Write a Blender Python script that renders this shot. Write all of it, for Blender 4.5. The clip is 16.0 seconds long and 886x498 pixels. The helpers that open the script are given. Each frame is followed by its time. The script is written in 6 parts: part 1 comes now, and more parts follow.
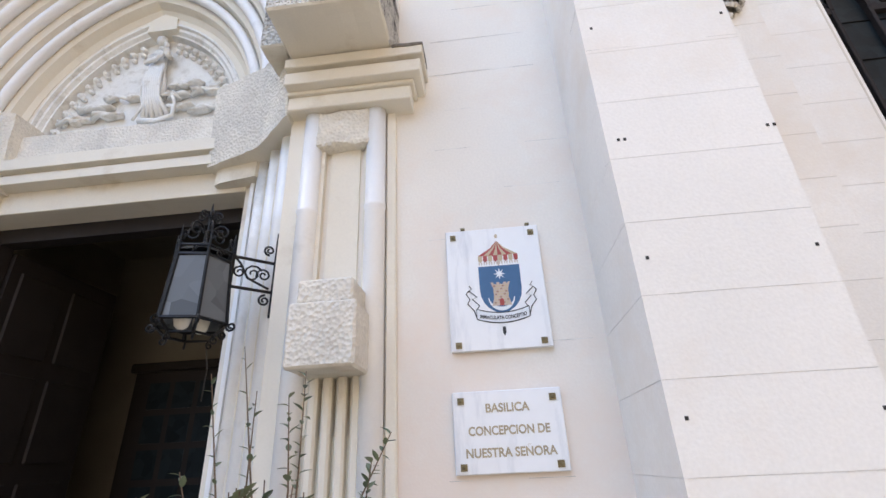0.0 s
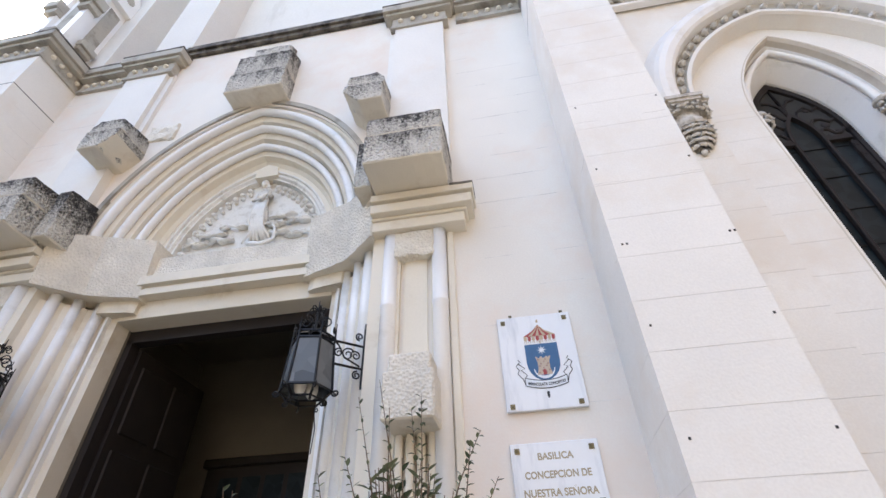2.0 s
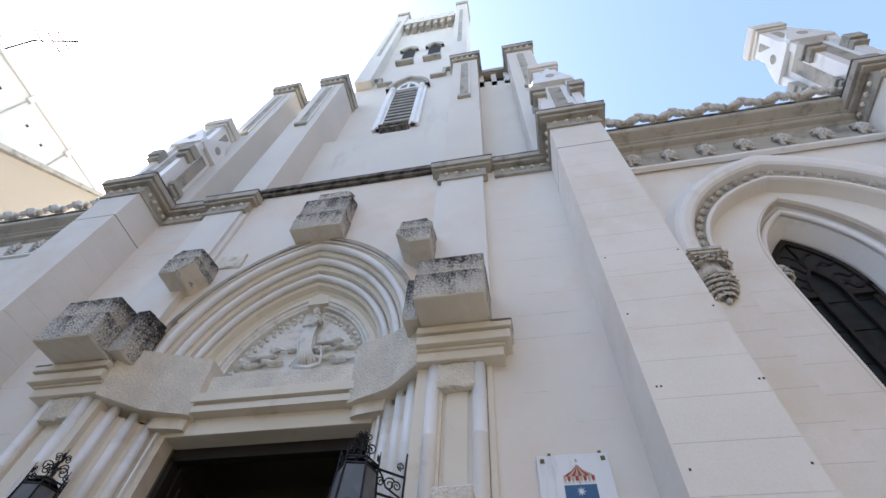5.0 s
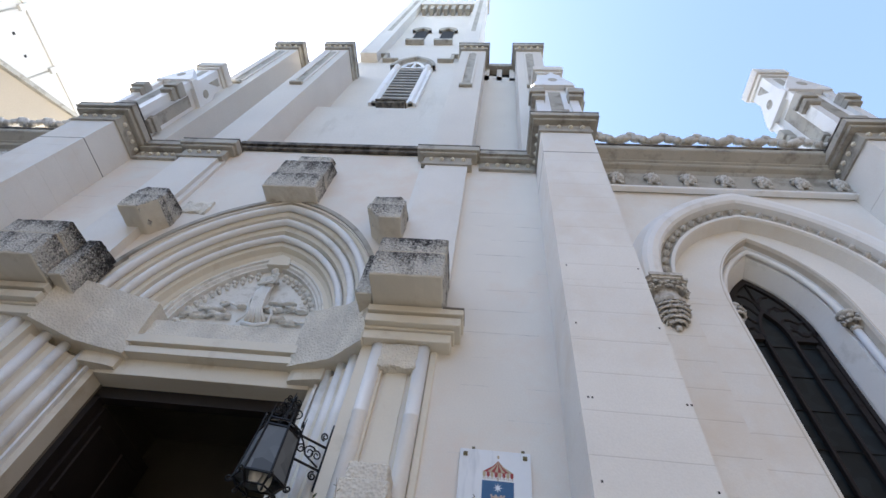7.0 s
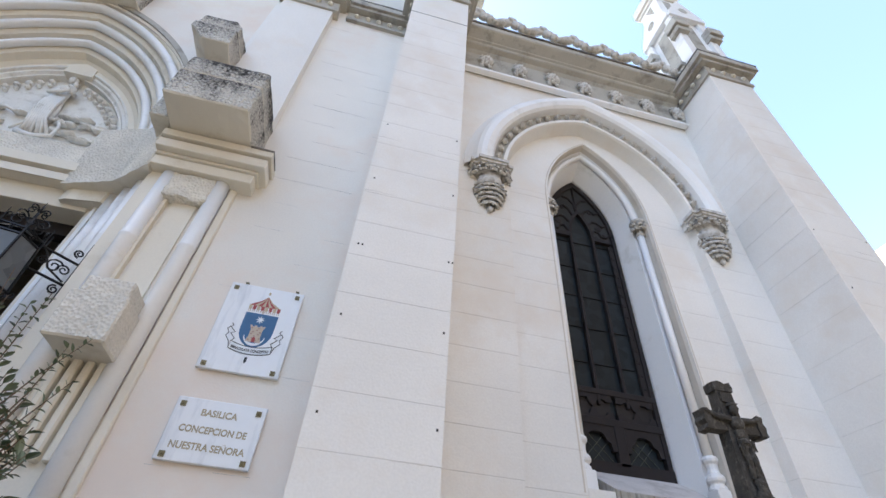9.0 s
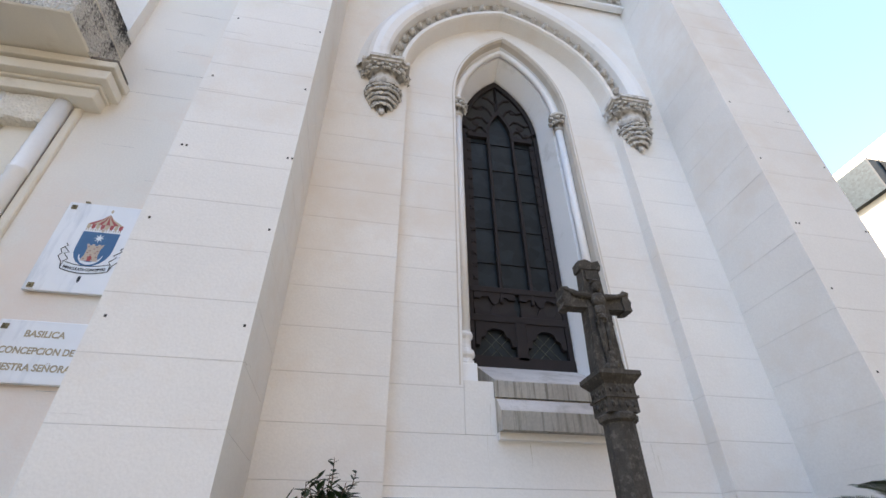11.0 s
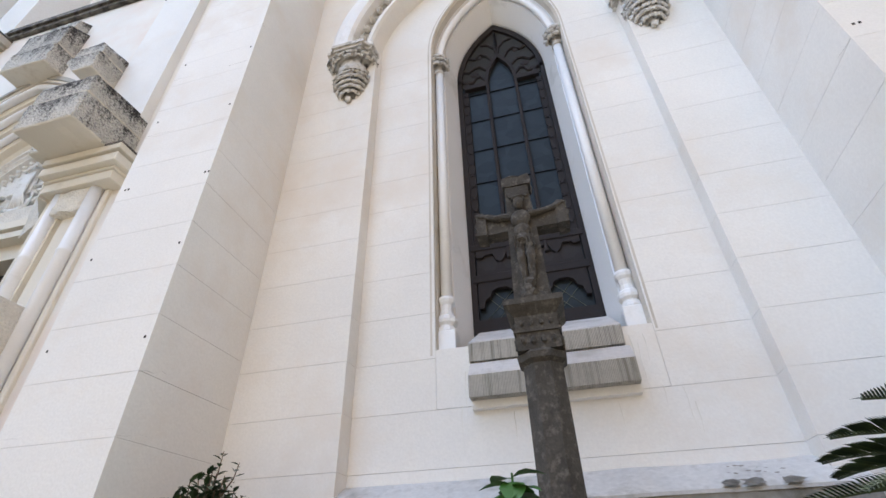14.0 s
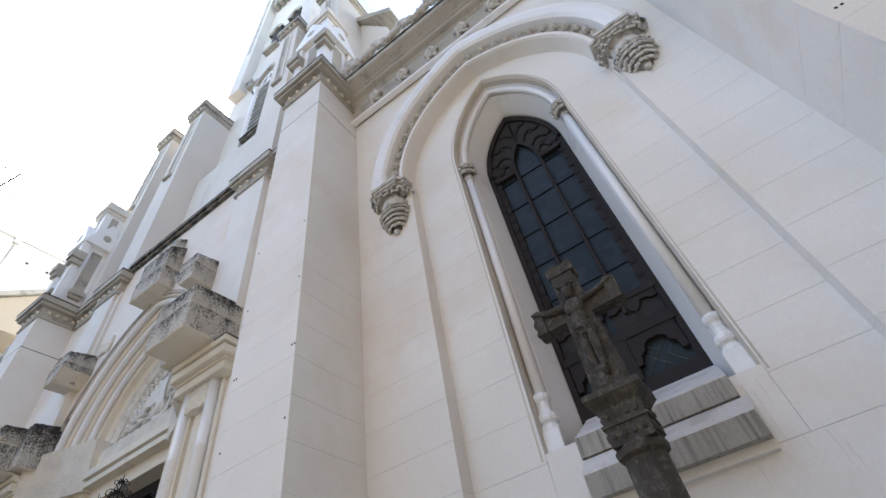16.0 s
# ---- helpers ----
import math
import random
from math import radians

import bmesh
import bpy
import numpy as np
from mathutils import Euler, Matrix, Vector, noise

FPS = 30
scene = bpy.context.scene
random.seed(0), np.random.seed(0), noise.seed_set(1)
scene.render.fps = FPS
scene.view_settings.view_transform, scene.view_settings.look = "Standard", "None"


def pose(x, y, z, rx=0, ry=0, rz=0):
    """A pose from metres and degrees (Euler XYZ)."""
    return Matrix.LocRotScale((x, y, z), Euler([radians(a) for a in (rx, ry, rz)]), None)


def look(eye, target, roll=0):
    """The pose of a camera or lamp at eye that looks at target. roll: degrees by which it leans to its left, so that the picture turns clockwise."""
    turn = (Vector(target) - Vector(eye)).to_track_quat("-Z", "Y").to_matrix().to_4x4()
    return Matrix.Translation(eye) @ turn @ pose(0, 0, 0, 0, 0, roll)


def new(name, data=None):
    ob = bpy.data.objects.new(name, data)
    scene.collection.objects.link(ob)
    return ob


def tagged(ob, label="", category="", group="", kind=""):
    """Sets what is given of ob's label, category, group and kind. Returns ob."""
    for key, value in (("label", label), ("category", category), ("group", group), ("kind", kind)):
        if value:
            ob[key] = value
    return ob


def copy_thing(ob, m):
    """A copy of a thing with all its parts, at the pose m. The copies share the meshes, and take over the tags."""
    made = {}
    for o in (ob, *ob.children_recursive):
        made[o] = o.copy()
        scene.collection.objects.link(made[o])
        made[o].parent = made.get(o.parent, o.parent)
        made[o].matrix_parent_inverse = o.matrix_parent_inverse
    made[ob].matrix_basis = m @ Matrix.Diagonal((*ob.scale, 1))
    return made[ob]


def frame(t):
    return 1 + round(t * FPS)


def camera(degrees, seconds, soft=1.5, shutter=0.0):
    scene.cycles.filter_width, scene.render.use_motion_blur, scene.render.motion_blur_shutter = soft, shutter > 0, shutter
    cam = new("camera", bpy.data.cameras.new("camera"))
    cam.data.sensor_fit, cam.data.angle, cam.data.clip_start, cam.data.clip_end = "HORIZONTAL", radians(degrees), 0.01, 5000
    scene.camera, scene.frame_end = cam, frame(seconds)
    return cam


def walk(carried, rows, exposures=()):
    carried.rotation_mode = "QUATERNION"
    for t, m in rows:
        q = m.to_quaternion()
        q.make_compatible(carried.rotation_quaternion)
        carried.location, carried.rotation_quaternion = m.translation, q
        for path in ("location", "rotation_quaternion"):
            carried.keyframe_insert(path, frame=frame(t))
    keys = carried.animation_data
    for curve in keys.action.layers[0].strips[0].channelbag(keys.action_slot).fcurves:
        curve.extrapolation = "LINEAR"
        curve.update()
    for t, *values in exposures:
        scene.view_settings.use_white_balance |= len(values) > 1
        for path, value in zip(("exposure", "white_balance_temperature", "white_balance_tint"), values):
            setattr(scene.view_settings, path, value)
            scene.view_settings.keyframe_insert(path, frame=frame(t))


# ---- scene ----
cam = camera(86.7, 16.0)
PATH = [
    (0, (0.172, 0.841, 2.45), (0.008, 2.651, 3.285), -2.7),
    (0.5, (0.094, 0.675, 2.371), (-0.082, 2.429, 3.315), -2.6),
    (1, (0.081, 0.493, 2.193), (-0.131, 2.172, 3.259), -2.1),
    (1.5, (0.096, 0.321, 2.03), (-0.148, 1.929, 3.194), -1.8),
    (2, (0.06, 0.19, 1.898), (-0.177, 1.728, 3.154), -2.0),
    (2.5, (0.02, 0.07, 1.785), (-0.21, 1.542, 3.119), -1.7),
    (3, (-0.052, -0.027, 1.71), (-0.263, 1.38, 3.115), -1.5),
    (3.5, (-0.078, -0.082, 1.654), (-0.298, 1.249, 3.131), -0.6),
    (4, (-0.078, -0.111, 1.632), (-0.316, 1.14, 3.174), 0.7),
    (6.3, (0.034, -0.156, 1.685), (-0.241, 0.923, 3.346), 8.7),
    (6.5, (0.039, -0.137, 1.681), (-0.218, 0.96, 3.333), 9.4),
    (7, (0.116, -0.042, 1.673), (-0.083, 1.13, 3.282), 10.7),
    (7.5, (0.264, 0.042, 1.66), (0.175, 1.308, 3.205), 10.0),
    (8, (0.45, 0.094, 1.638), (0.489, 1.445, 3.113), 8.3),
    (8.5, (0.699, 0.129, 1.626), (0.868, 1.542, 3.031), 6.5),
    (9, (0.941, 0.182, 1.595), (1.223, 1.638, 2.936), 4.6),
    (9.5, (1.177, 0.262, 1.59), (1.546, 1.754, 2.869), 2.3),
    (10, (1.44, 0.288, 1.573), (1.836, 1.82, 2.796), 0.5),
    (10.2, (1.551, 0.291, 1.568), (1.946, 1.838, 2.772), 0.0),
    (12.3, (2.78, 0.492, 1.474), (2.833, 2.188, 2.533), -0.2),
    (12.5, (2.87, 0.527, 1.493), (2.88, 2.227, 2.547), -0.3),
    (13, (3.128, 0.621, 1.494), (3.016, 2.314, 2.552), -0.3),
    (13.5, (3.351, 0.716, 1.5), (3.111, 2.381, 2.583), -0.7),
    (14, (3.531, 0.831, 1.496), (3.137, 2.425, 2.638), -1.7),
    (14.5, (3.66, 0.85, 1.511), (3.13, 2.343, 2.732), -4.2),
    (15, (3.755, 0.816, 1.526), (3.152, 2.207, 2.831), -7.6),
    (15.5, (3.79, 0.761, 1.534), (3.171, 2.069, 2.914), -10.5),
    (16, (3.795, 0.722, 1.544), (3.185, 1.967, 2.985), -12.4),
]
EXPOSURES = [(0, 3.06, 7450, 12), (1.5, 3.06, 7450, 12), (2.5, 2.92, 7450, 12), (3.5, 2.7, 7450, 11), (4.2, 2.46, 7300, 11), (6.3, 2.08, 6850, 10), (7, 2.25, 6900, 10), (8, 2.68, 7100, 10), (9, 2.66, 7080, 9), (10.2, 2.62, 7100, 9), (12.3, 2.86, 7250, 9), (13.7, 3.0, 7330, 9), (14.5, 2.88, 7220, 9), (15, 2.78, 7200, 9), (16, 2.44, 7100, 9)]
walk(cam, [(t, look(eye, target, roll)) for t, eye, target, roll in PATH], EXPOSURES)

# ---- world, sun ----
SUN_AZ, SUN_EL = 166.0, 48.0      # degrees: azimuth from +x towards +y, height
world = bpy.data.worlds.new("sky")
scene.world = world
world.use_nodes = True
wn = world.node_tree.nodes
sky = wn.new("ShaderNodeTexSky")
sky.sky_type, sky.sun_disc = "NISHITA", False
sky.sun_elevation, sky.sun_rotation = radians(SUN_EL), radians(90 - SUN_AZ)
sky.air_density, sky.dust_density, sky.ozone_density = 1.0, 1.0, 1.5
world.node_tree.links.new(sky.outputs[0], wn["Background"].inputs[0])
wn["Background"].inputs[1].default_value = 0.12
sun = new("sun", bpy.data.lights.new("sun", "SUN"))
sun.data.energy, sun.data.angle, sun.data.color = 5.0, radians(0.5), (1.0, 0.95, 0.87)
sd = Vector((math.cos(radians(SUN_AZ)) * math.cos(radians(SUN_EL)), math.sin(radians(SUN_AZ)) * math.cos(radians(SUN_EL)), math.sin(radians(SUN_EL))))
sun.matrix_world = look(sd * 60, (0, 0, 0))


# ---- materials ----
def material(name, base, rough=0.7, metal=0.0, vary=0.06, scale=1.5, grain=60.0, bump=0.15, depth=0.004, stain=None, amount=0.35, stain_scale=2.0, streak=1.0):
    """Paint, stone or metal: base colour varied at two scales, with stains of their own shape and a fine relief."""
    m = bpy.data.materials.new(name)
    m.use_nodes = True
    nt = m.node_tree
    n, l = nt.nodes, nt.links
    b = n["Principled BSDF"]
    b.inputs["Roughness"].default_value, b.inputs["Metallic"].default_value = rough, metal
    co = n.new("ShaderNodeTexCoord")
    big = n.new("ShaderNodeTexNoise")
    big.inputs["Scale"].default_value, big.inputs["Detail"].default_value = scale, 6
    fine = n.new("ShaderNodeTexNoise")
    fine.inputs["Scale"].default_value, fine.inputs["Detail"].default_value = grain, 4
    l.new(co.outputs["Object"], big.inputs["Vector"])
    l.new(co.outputs["Object"], fine.inputs["Vector"])
    add = n.new("ShaderNodeMath")
    add.operation = "MULTIPLY_ADD"
    add.inputs[1].default_value, add.inputs[2].default_value = 0.35, 0.0
    l.new(fine.outputs["Fac"], add.inputs[0])
    both = n.new("ShaderNodeMath")
    both.operation = "MULTIPLY_ADD"
    both.inputs[1].default_value = 0.65
    l.new(big.outputs["Fac"], both.inputs[0])
    l.new(add.outputs[0], both.inputs[2])
    ramp = n.new("ShaderNodeValToRGB")
    ramp.color_ramp.elements[0].position, ramp.color_ramp.elements[1].position = 0.32, 0.68
    ramp.color_ramp.elements[0].color = (*[max(0, c * (1 - 1.6 * vary)) for c in base], 1)
    ramp.color_ramp.elements[1].color = (*[min(1, c * (1 + vary)) for c in base], 1)
    l.new(both.outputs[0], ramp.inputs[0])
    out = ramp.outputs[0]
    if stain:
        mp = n.new("ShaderNodeMapping")
        mp.inputs["Scale"].default_value = (1, 1, streak)
        l.new(co.outputs["Object"], mp.inputs["Vector"])
        st = n.new("ShaderNodeTexNoise")
        st.inputs["Scale"].default_value, st.inputs["Detail"].default_value, st.inputs["Roughness"].default_value = stain_scale, 8, 0.65
        l.new(mp.outputs[0], st.inputs["Vector"])
        sr = n.new("ShaderNodeValToRGB")
        sr.color_ramp.elements[0].position, sr.color_ramp.elements[1].position = 0.62 - amount * 0.4, 0.75 - amount * 0.3
        l.new(st.outputs["Fac"], sr.inputs[0])
        mix = n.new("ShaderNodeMix")
        mix.data_type = "RGBA"
        l.new(sr.outputs[0], mix.inputs[0])
        l.new(out, mix.inputs[6])
        mix.inputs[7].default_value = (*stain, 1)
        out = mix.outputs[2]
    l.new(out, b.inputs["Base Color"])
    bp = n.new("ShaderNodeBump")
    bp.inputs["Strength"].default_value, bp.inputs["Distance"].default_value = bump, depth
    l.new(both.outputs[0], bp.inputs["Height"])
    l.new(bp.outputs[0], b.inputs["Normal"])
    return m


def hammered(name, base, lichen, low, high, pits=38.0, relief=1.0):
    """Bush-hammered stone with pits, and black lichen that grows downwards from the weathered top edge of the stone."""
    m = material(name, base, rough=0.9, vary=0.14, scale=3, grain=45, bump=0.5, depth=0.008)
    nt = m.node_tree
    n, l = nt.nodes, nt.links
    b = n["Principled BSDF"]
    co = n.new("ShaderNodeTexCoord")
    vo = n.new("ShaderNodeTexVoronoi")
    vo.inputs["Scale"].default_value = pits
    l.new(co.outputs["Object"], vo.inputs["Vector"])
    bp = n.new("ShaderNodeBump")
    bp.inputs["Strength"].default_value, bp.inputs["Distance"].default_value = relief, 0.03
    l.new(vo.outputs["Distance"], bp.inputs["Height"])
    l.new(b.inputs["Normal"].links[0].from_socket, bp.inputs["Normal"])
    l.new(bp.outputs[0], b.inputs["Normal"])
    if lichen:
        old = b.inputs["Base Color"].links[0].from_socket
        sep = n.new("ShaderNodeSeparateXYZ")
        l.new(co.outputs["Generated"], sep.inputs[0])
        up = n.new("ShaderNodeMapRange")
        up.inputs["From Min"].default_value, up.inputs["From Max"].default_value = low, high
        l.new(sep.outputs["Z"], up.inputs["Value"])
        mp = n.new("ShaderNodeMapping")
        mp.inputs["Scale"].default_value = (1, 1, 0.35)
        l.new(co.outputs["Object"], mp.inputs["Vector"])
        no = n.new("ShaderNodeTexNoise")
        no.inputs["Scale"].default_value, no.inputs["Detail"].default_value, no.inputs["Roughness"].default_value = 4.5, 12, 0.82
        l.new(mp.outputs[0], no.inputs["Vector"])
        ad = n.new("ShaderNodeMath")
        ad.operation = "MULTIPLY_ADD"
        ad.inputs[1].default_value = 0.27
        l.new(up.outputs[0], ad.inputs[0])
        l.new(no.outputs["Fac"], ad.inputs[2])
        speck = n.new("ShaderNodeTexNoise")
        speck.inputs["Scale"].default_value, speck.inputs["Detail"].default_value, speck.inputs["Roughness"].default_value = 42.0, 6, 0.7
        l.new(co.outputs["Object"], speck.inputs["Vector"])
        fine = n.new("ShaderNodeMath")
        fine.operation = "MULTIPLY_ADD"
        fine.inputs[1].default_value = 0.75
        l.new(speck.outputs["Fac"], fine.inputs[0])
        l.new(ad.outputs[0], fine.inputs[2])
        ra = n.new("ShaderNodeValToRGB")
        half = n.new("ShaderNodeMath")
        half.operation = "MULTIPLY"
        half.inputs[1].default_value = 0.85
        l.new(fine.outputs[0], half.inputs[0])
        ra.color_ramp.elements[0].position, ra.color_ramp.elements[1].position = 0.77, 0.94
        l.new(half.outputs[0], ra.inputs[0])
        mix = n.new("ShaderNodeMix")
        mix.data_type = "RGBA"
        l.new(ra.outputs[0], mix.inputs[0])
        l.new(old, mix.inputs[6])
        mix.inputs[7].default_value = (*lichen, 1)
        l.new(mix.outputs[2], b.inputs["Base Color"])
    return m


M_WALL = material("wall_paint", (0.82, 0.80, 0.765), 0.8, vary=0.055, scale=0.9, grain=70, bump=0.45, depth=0.006, stain=(0.77, 0.715, 0.65), amount=0.28, stain_scale=0.8)
M_WALLC = material("cream_wall_paint", (0.82, 0.78, 0.72), 0.8, vary=0.055, scale=0.8, grain=70, bump=0.45, depth=0.006, stain=(0.79, 0.685, 0.60), amount=0.38, stain_scale=0.7)
M_CREAM = material("cream_paint", (0.78, 0.73, 0.63), 0.75, vary=0.04, scale=1.2, grain=80, bump=0.12, stain=(0.62, 0.55, 0.44), amount=0.15)
M_PLASTER = material("aged_white_plaster", (0.80, 0.79, 0.755), 0.75, vary=0.07, scale=5, grain=60, bump=0.35, depth=0.005, stain=(0.60, 0.58, 0.53), amount=0.25, stain_scale=9)
# stained cream, darkened overall to hold the shade of the window's outer band
M_BANDSHADE = material("shaded_stained_cream", (0.62, 0.57, 0.50), 0.8, vary=0.06, scale=1.5, grain=80, bump=0.15, stain=(0.48, 0.43, 0.36), amount=0.25)
M_WHITE = material("white_paint", (0.858, 0.86, 0.862), 0.38, vary=0.03, scale=1.5, grain=70, bump=0.1, stain=(0.66, 0.66, 0.64), amount=0.12)
M_TOWER = material("weathered_paint", (0.74, 0.71, 0.67), 0.85, vary=0.06, scale=0.5, grain=30, bump=0.15, stain=(0.52, 0.48, 0.43), amount=0.12, stain_scale=0.6, streak=0.3)
M_JOINT = material("open_joint", (0.23, 0.215, 0.19), 0.95, vary=0.3, scale=3, stain=(0.76, 0.74, 0.71), amount=0.78, stain_scale=3.2)
M_TRIM = material("grey_trim", (0.46, 0.435, 0.385), 0.85, vary=0.1, scale=2, grain=50, bump=0.2, stain=(0.25, 0.23, 0.2), amount=0.3, stain_scale=3)
M_SOOT = material("sooty_ledge", (0.2, 0.18, 0.155), 0.9, vary=0.25, scale=4, grain=40, bump=0.3, stain=(0.05, 0.045, 0.04), amount=0.5, stain_scale=6)
M_ORN = material("ornament_plaster", (0.66, 0.64, 0.61), 0.85, vary=0.12, scale=8, grain=70, bump=0.3, stain=(0.38, 0.36, 0.33), amount=0.36, stain_scale=14)
M_ROUGH = hammered("hammered_stone", (0.76, 0.72, 0.64), None, 0, 1, pits=46.0, relief=0.42)
M_BLOCK = hammered("lichen_stone", (0.66, 0.63, 0.57), (0.035, 0.032, 0.03), 0.12, 0.95, pits=42.0, relief=1.0)
M_BLOCKLOW = hammered("pitted_stone", (0.68, 0.65, 0.59), (0.05, 0.046, 0.042), 0.25, 1.7, pits=42.0, relief=1.0)
M_LEDGE = material("ledge_render", (0.60, 0.585, 0.565), 0.9, vary=0.14, scale=2, grain=40, bump=0.4, stain=(0.36, 0.345, 0.32), amount=0.3, stain_scale=4)
M_PLINTH = material("plinth_render", (0.36, 0.335, 0.30), 0.92, vary=0.16, scale=2, grain=40, bump=0.4, stain=(0.20, 0.185, 0.155), amount=0.4, stain_scale=4)
M_IRON = material("black_iron", (0.018, 0.018, 0.02), 0.45, 0.6, vary=0.2, scale=20, bump=0.2)
M_WOOD = material("dark_wood", (0.016, 0.011, 0.010), 0.7, vary=0.25, scale=5, grain=60, bump=0.2)
M_FRAME = material("window_wood", (0.015, 0.010, 0.010), 0.8, vary=0.2, scale=6, grain=60, bump=0.25)
M_MARBLE = material("marble", (0.80, 0.81, 0.83), 0.35, vary=0.02, scale=2, grain=20, bump=0.02, stain=(0.55, 0.57, 0.61), amount=0.24, stain_scale=4.5, streak=0.18)
M_MARBLE.node_tree.nodes["Mapping"].inputs["Rotation"].default_value = (0.0, 0.75, 0.0)
M_BRASS = material("aged_bronze", (0.20, 0.16, 0.09), 0.5, 0.8, vary=0.2, scale=30, bump=0.2)
M_LEAD = material("pale_lead", (0.13, 0.14, 0.11), 0.6, 0.3, vary=0.3, scale=30)
M_GOLD = material("gilt_letters", (0.42, 0.35, 0.24), 0.6, 0.1, vary=0.2, scale=40)
M_CROSS = material("weathered_granite", (0.062, 0.055, 0.047), 0.95, vary=0.3, scale=11, grain=110, bump=0.8, depth=0.007, stain=(0.125, 0.114, 0.098), amount=0.25, stain_scale=30)
# plaster colour lowered to carry the dimness of the vestibule
M_INNER = material("darkened_plaster", (0.17, 0.15, 0.12), 0.9, vary=0.1, scale=1.5)
M_GROUND = material("pavement_stone", (0.095, 0.088, 0.076), 0.9, vary=0.15, scale=1.2, grain=30, bump=0.3)
M_LOUVRE = material("louvre_slats", (0.34, 0.32, 0.29), 0.85, vary=0.15, scale=4)
# near-black that paints the shade inside holes and openings
M_DEEPSHADE = material("deep_shade", (0.03, 0.03, 0.03), 0.9, vary=0.2)
M_NEIGH = material("neighbour_render", (0.45, 0.39, 0.31), 0.85, vary=0.06, scale=0.4, grain=20)
# pale render for the unseen block that bounces light back
M_BOUNCE = material("pale_bounce_render", (0.66, 0.59, 0.49), 0.85, vary=0.06, scale=0.4, grain=20)
# dark brown for the unseen block that cuts light from the right
M_BLOCKER = material("blocker_brown", (0.06, 0.045, 0.036), 0.9, vary=0.2, scale=3, grain=30)
M_BARK = material("shrub_bark", (0.16, 0.11, 0.075), 0.9, vary=0.25, scale=25, bump=0.5)


def leaf_material(name, base, tip, rough=0.45):
    m = material(name, base, rough, vary=0.2, scale=30, grain=120, bump=0.2)
    n, l = m.node_tree.nodes, m.node_tree.links
    b = n["Principled BSDF"]
    geo = n.new("ShaderNodeNewGeometry")
    ra = n.new("ShaderNodeValToRGB")
    ra.color_ramp.elements[0].color, ra.color_ramp.elements[1].color = (*base, 1), (*tip, 1)
    l.new(geo.outputs["Random Per Island"], ra.inputs[0])
    l.new(ra.outputs[0], b.inputs["Base Color"])
    b.inputs["Subsurface Weight"].default_value = 0.0
    return m


M_LEAF = leaf_material("shrub_leaf", (0.045, 0.075, 0.045), (0.19, 0.225, 0.14))
M_LEAF2 = leaf_material("dark_shrub_leaf", (0.012, 0.03, 0.012), (0.035, 0.075, 0.025))
M_LEAF3 = leaf_material("bright_leaf", (0.02, 0.07, 0.012), (0.05, 0.15, 0.025))
M_CYCAD = leaf_material("cycad_leaf", (0.018, 0.035, 0.015), (0.06, 0.085, 0.03))


def glass_material(name, tint, rough, leaded=False):
    m = bpy.data.materials.new(name)
    m.use_nodes = True
    n, l = m.node_tree.nodes, m.node_tree.links
    b = n["Principled BSDF"]
    b.inputs["Roughness"].default_value, b.inputs["IOR"].default_value = rough, 1.3
    co = n.new("ShaderNodeTexCoord")
    vo = n.new("ShaderNodeTexVoronoi")
    vo.inputs["Scale"].default_value = 9
    l.new(co.outputs["Object"], vo.inputs["Vector"])
    ra = n.new("ShaderNodeValToRGB")
    ra.color_ramp.elements[0].color = (*[c * 0.55 for c in tint], 1)
    ra.color_ramp.elements[1].color = (*[c * 1.5 for c in tint], 1)
    l.new(vo.outputs["Color"], ra.inputs[0])
    l.new(ra.outputs[0], b.inputs["Base Color"])
    no = n.new("ShaderNodeTexNoise")
    no.inputs["Scale"].default_value = 14
    l.new(co.outputs["Object"], no.inputs["Vector"])
    bp = n.new("ShaderNodeBump")
    bp.inputs["Strength"].default_value, bp.inputs["Distance"].default_value = 0.25, 0.01
    l.new(no.outputs["Fac"], bp.inputs["Height"])
    l.new(bp.outputs[0], b.inputs["Normal"])
    return m


M_GLASS = glass_material("leaded_glass", (0.012, 0.018, 0.022), 0.4)
M_FROST = glass_material("frosted_glass", (0.13, 0.145, 0.16), 0.35)
M_BULB = material("white_bulb", (0.85, 0.83, 0.78), 0.25, vary=0.02)


# ---- building helpers ----
def part(name, bm, mat, parent=None, label="", smooth=False):
    """Links a bmesh as one mesh object, under a thing or a part if one is given."""
    me = bpy.data.meshes.new(name)
    bmesh.ops.recalc_face_normals(bm, faces=bm.faces[:])
    if smooth:
        for fc in bm.faces:
            fc.smooth = True
    bm.to_mesh(me)
    bm.free()
    me.materials.append(mat)
    ob = new(name, me)
    if parent is not None:
        ob.parent = parent
    if label:
        tagged(ob, label)
    return ob


def thing(name, label, category, x=0, y=0, z=0, group="", kind=""):
    ob = new(name)
    ob.location = (x, y, z)
    return tagged(ob, label, category, group, kind)


def box(bm, x0, x1, y0, y1, z0, z1):
    v = [bm.verts.new(p) for p in ((x0, y0, z0), (x1, y0, z0), (x1, y1, z0), (x0, y1, z0), (x0, y0, z1), (x1, y0, z1), (x1, y1, z1), (x0, y1, z1))]
    for q in ((0, 1, 2, 3), (7, 6, 5, 4), (0, 4, 5, 1), (1, 5, 6, 2), (2, 6, 7, 3), (3, 7, 4, 0)):
        bm.faces.new([v[i] for i in q])
    return bm


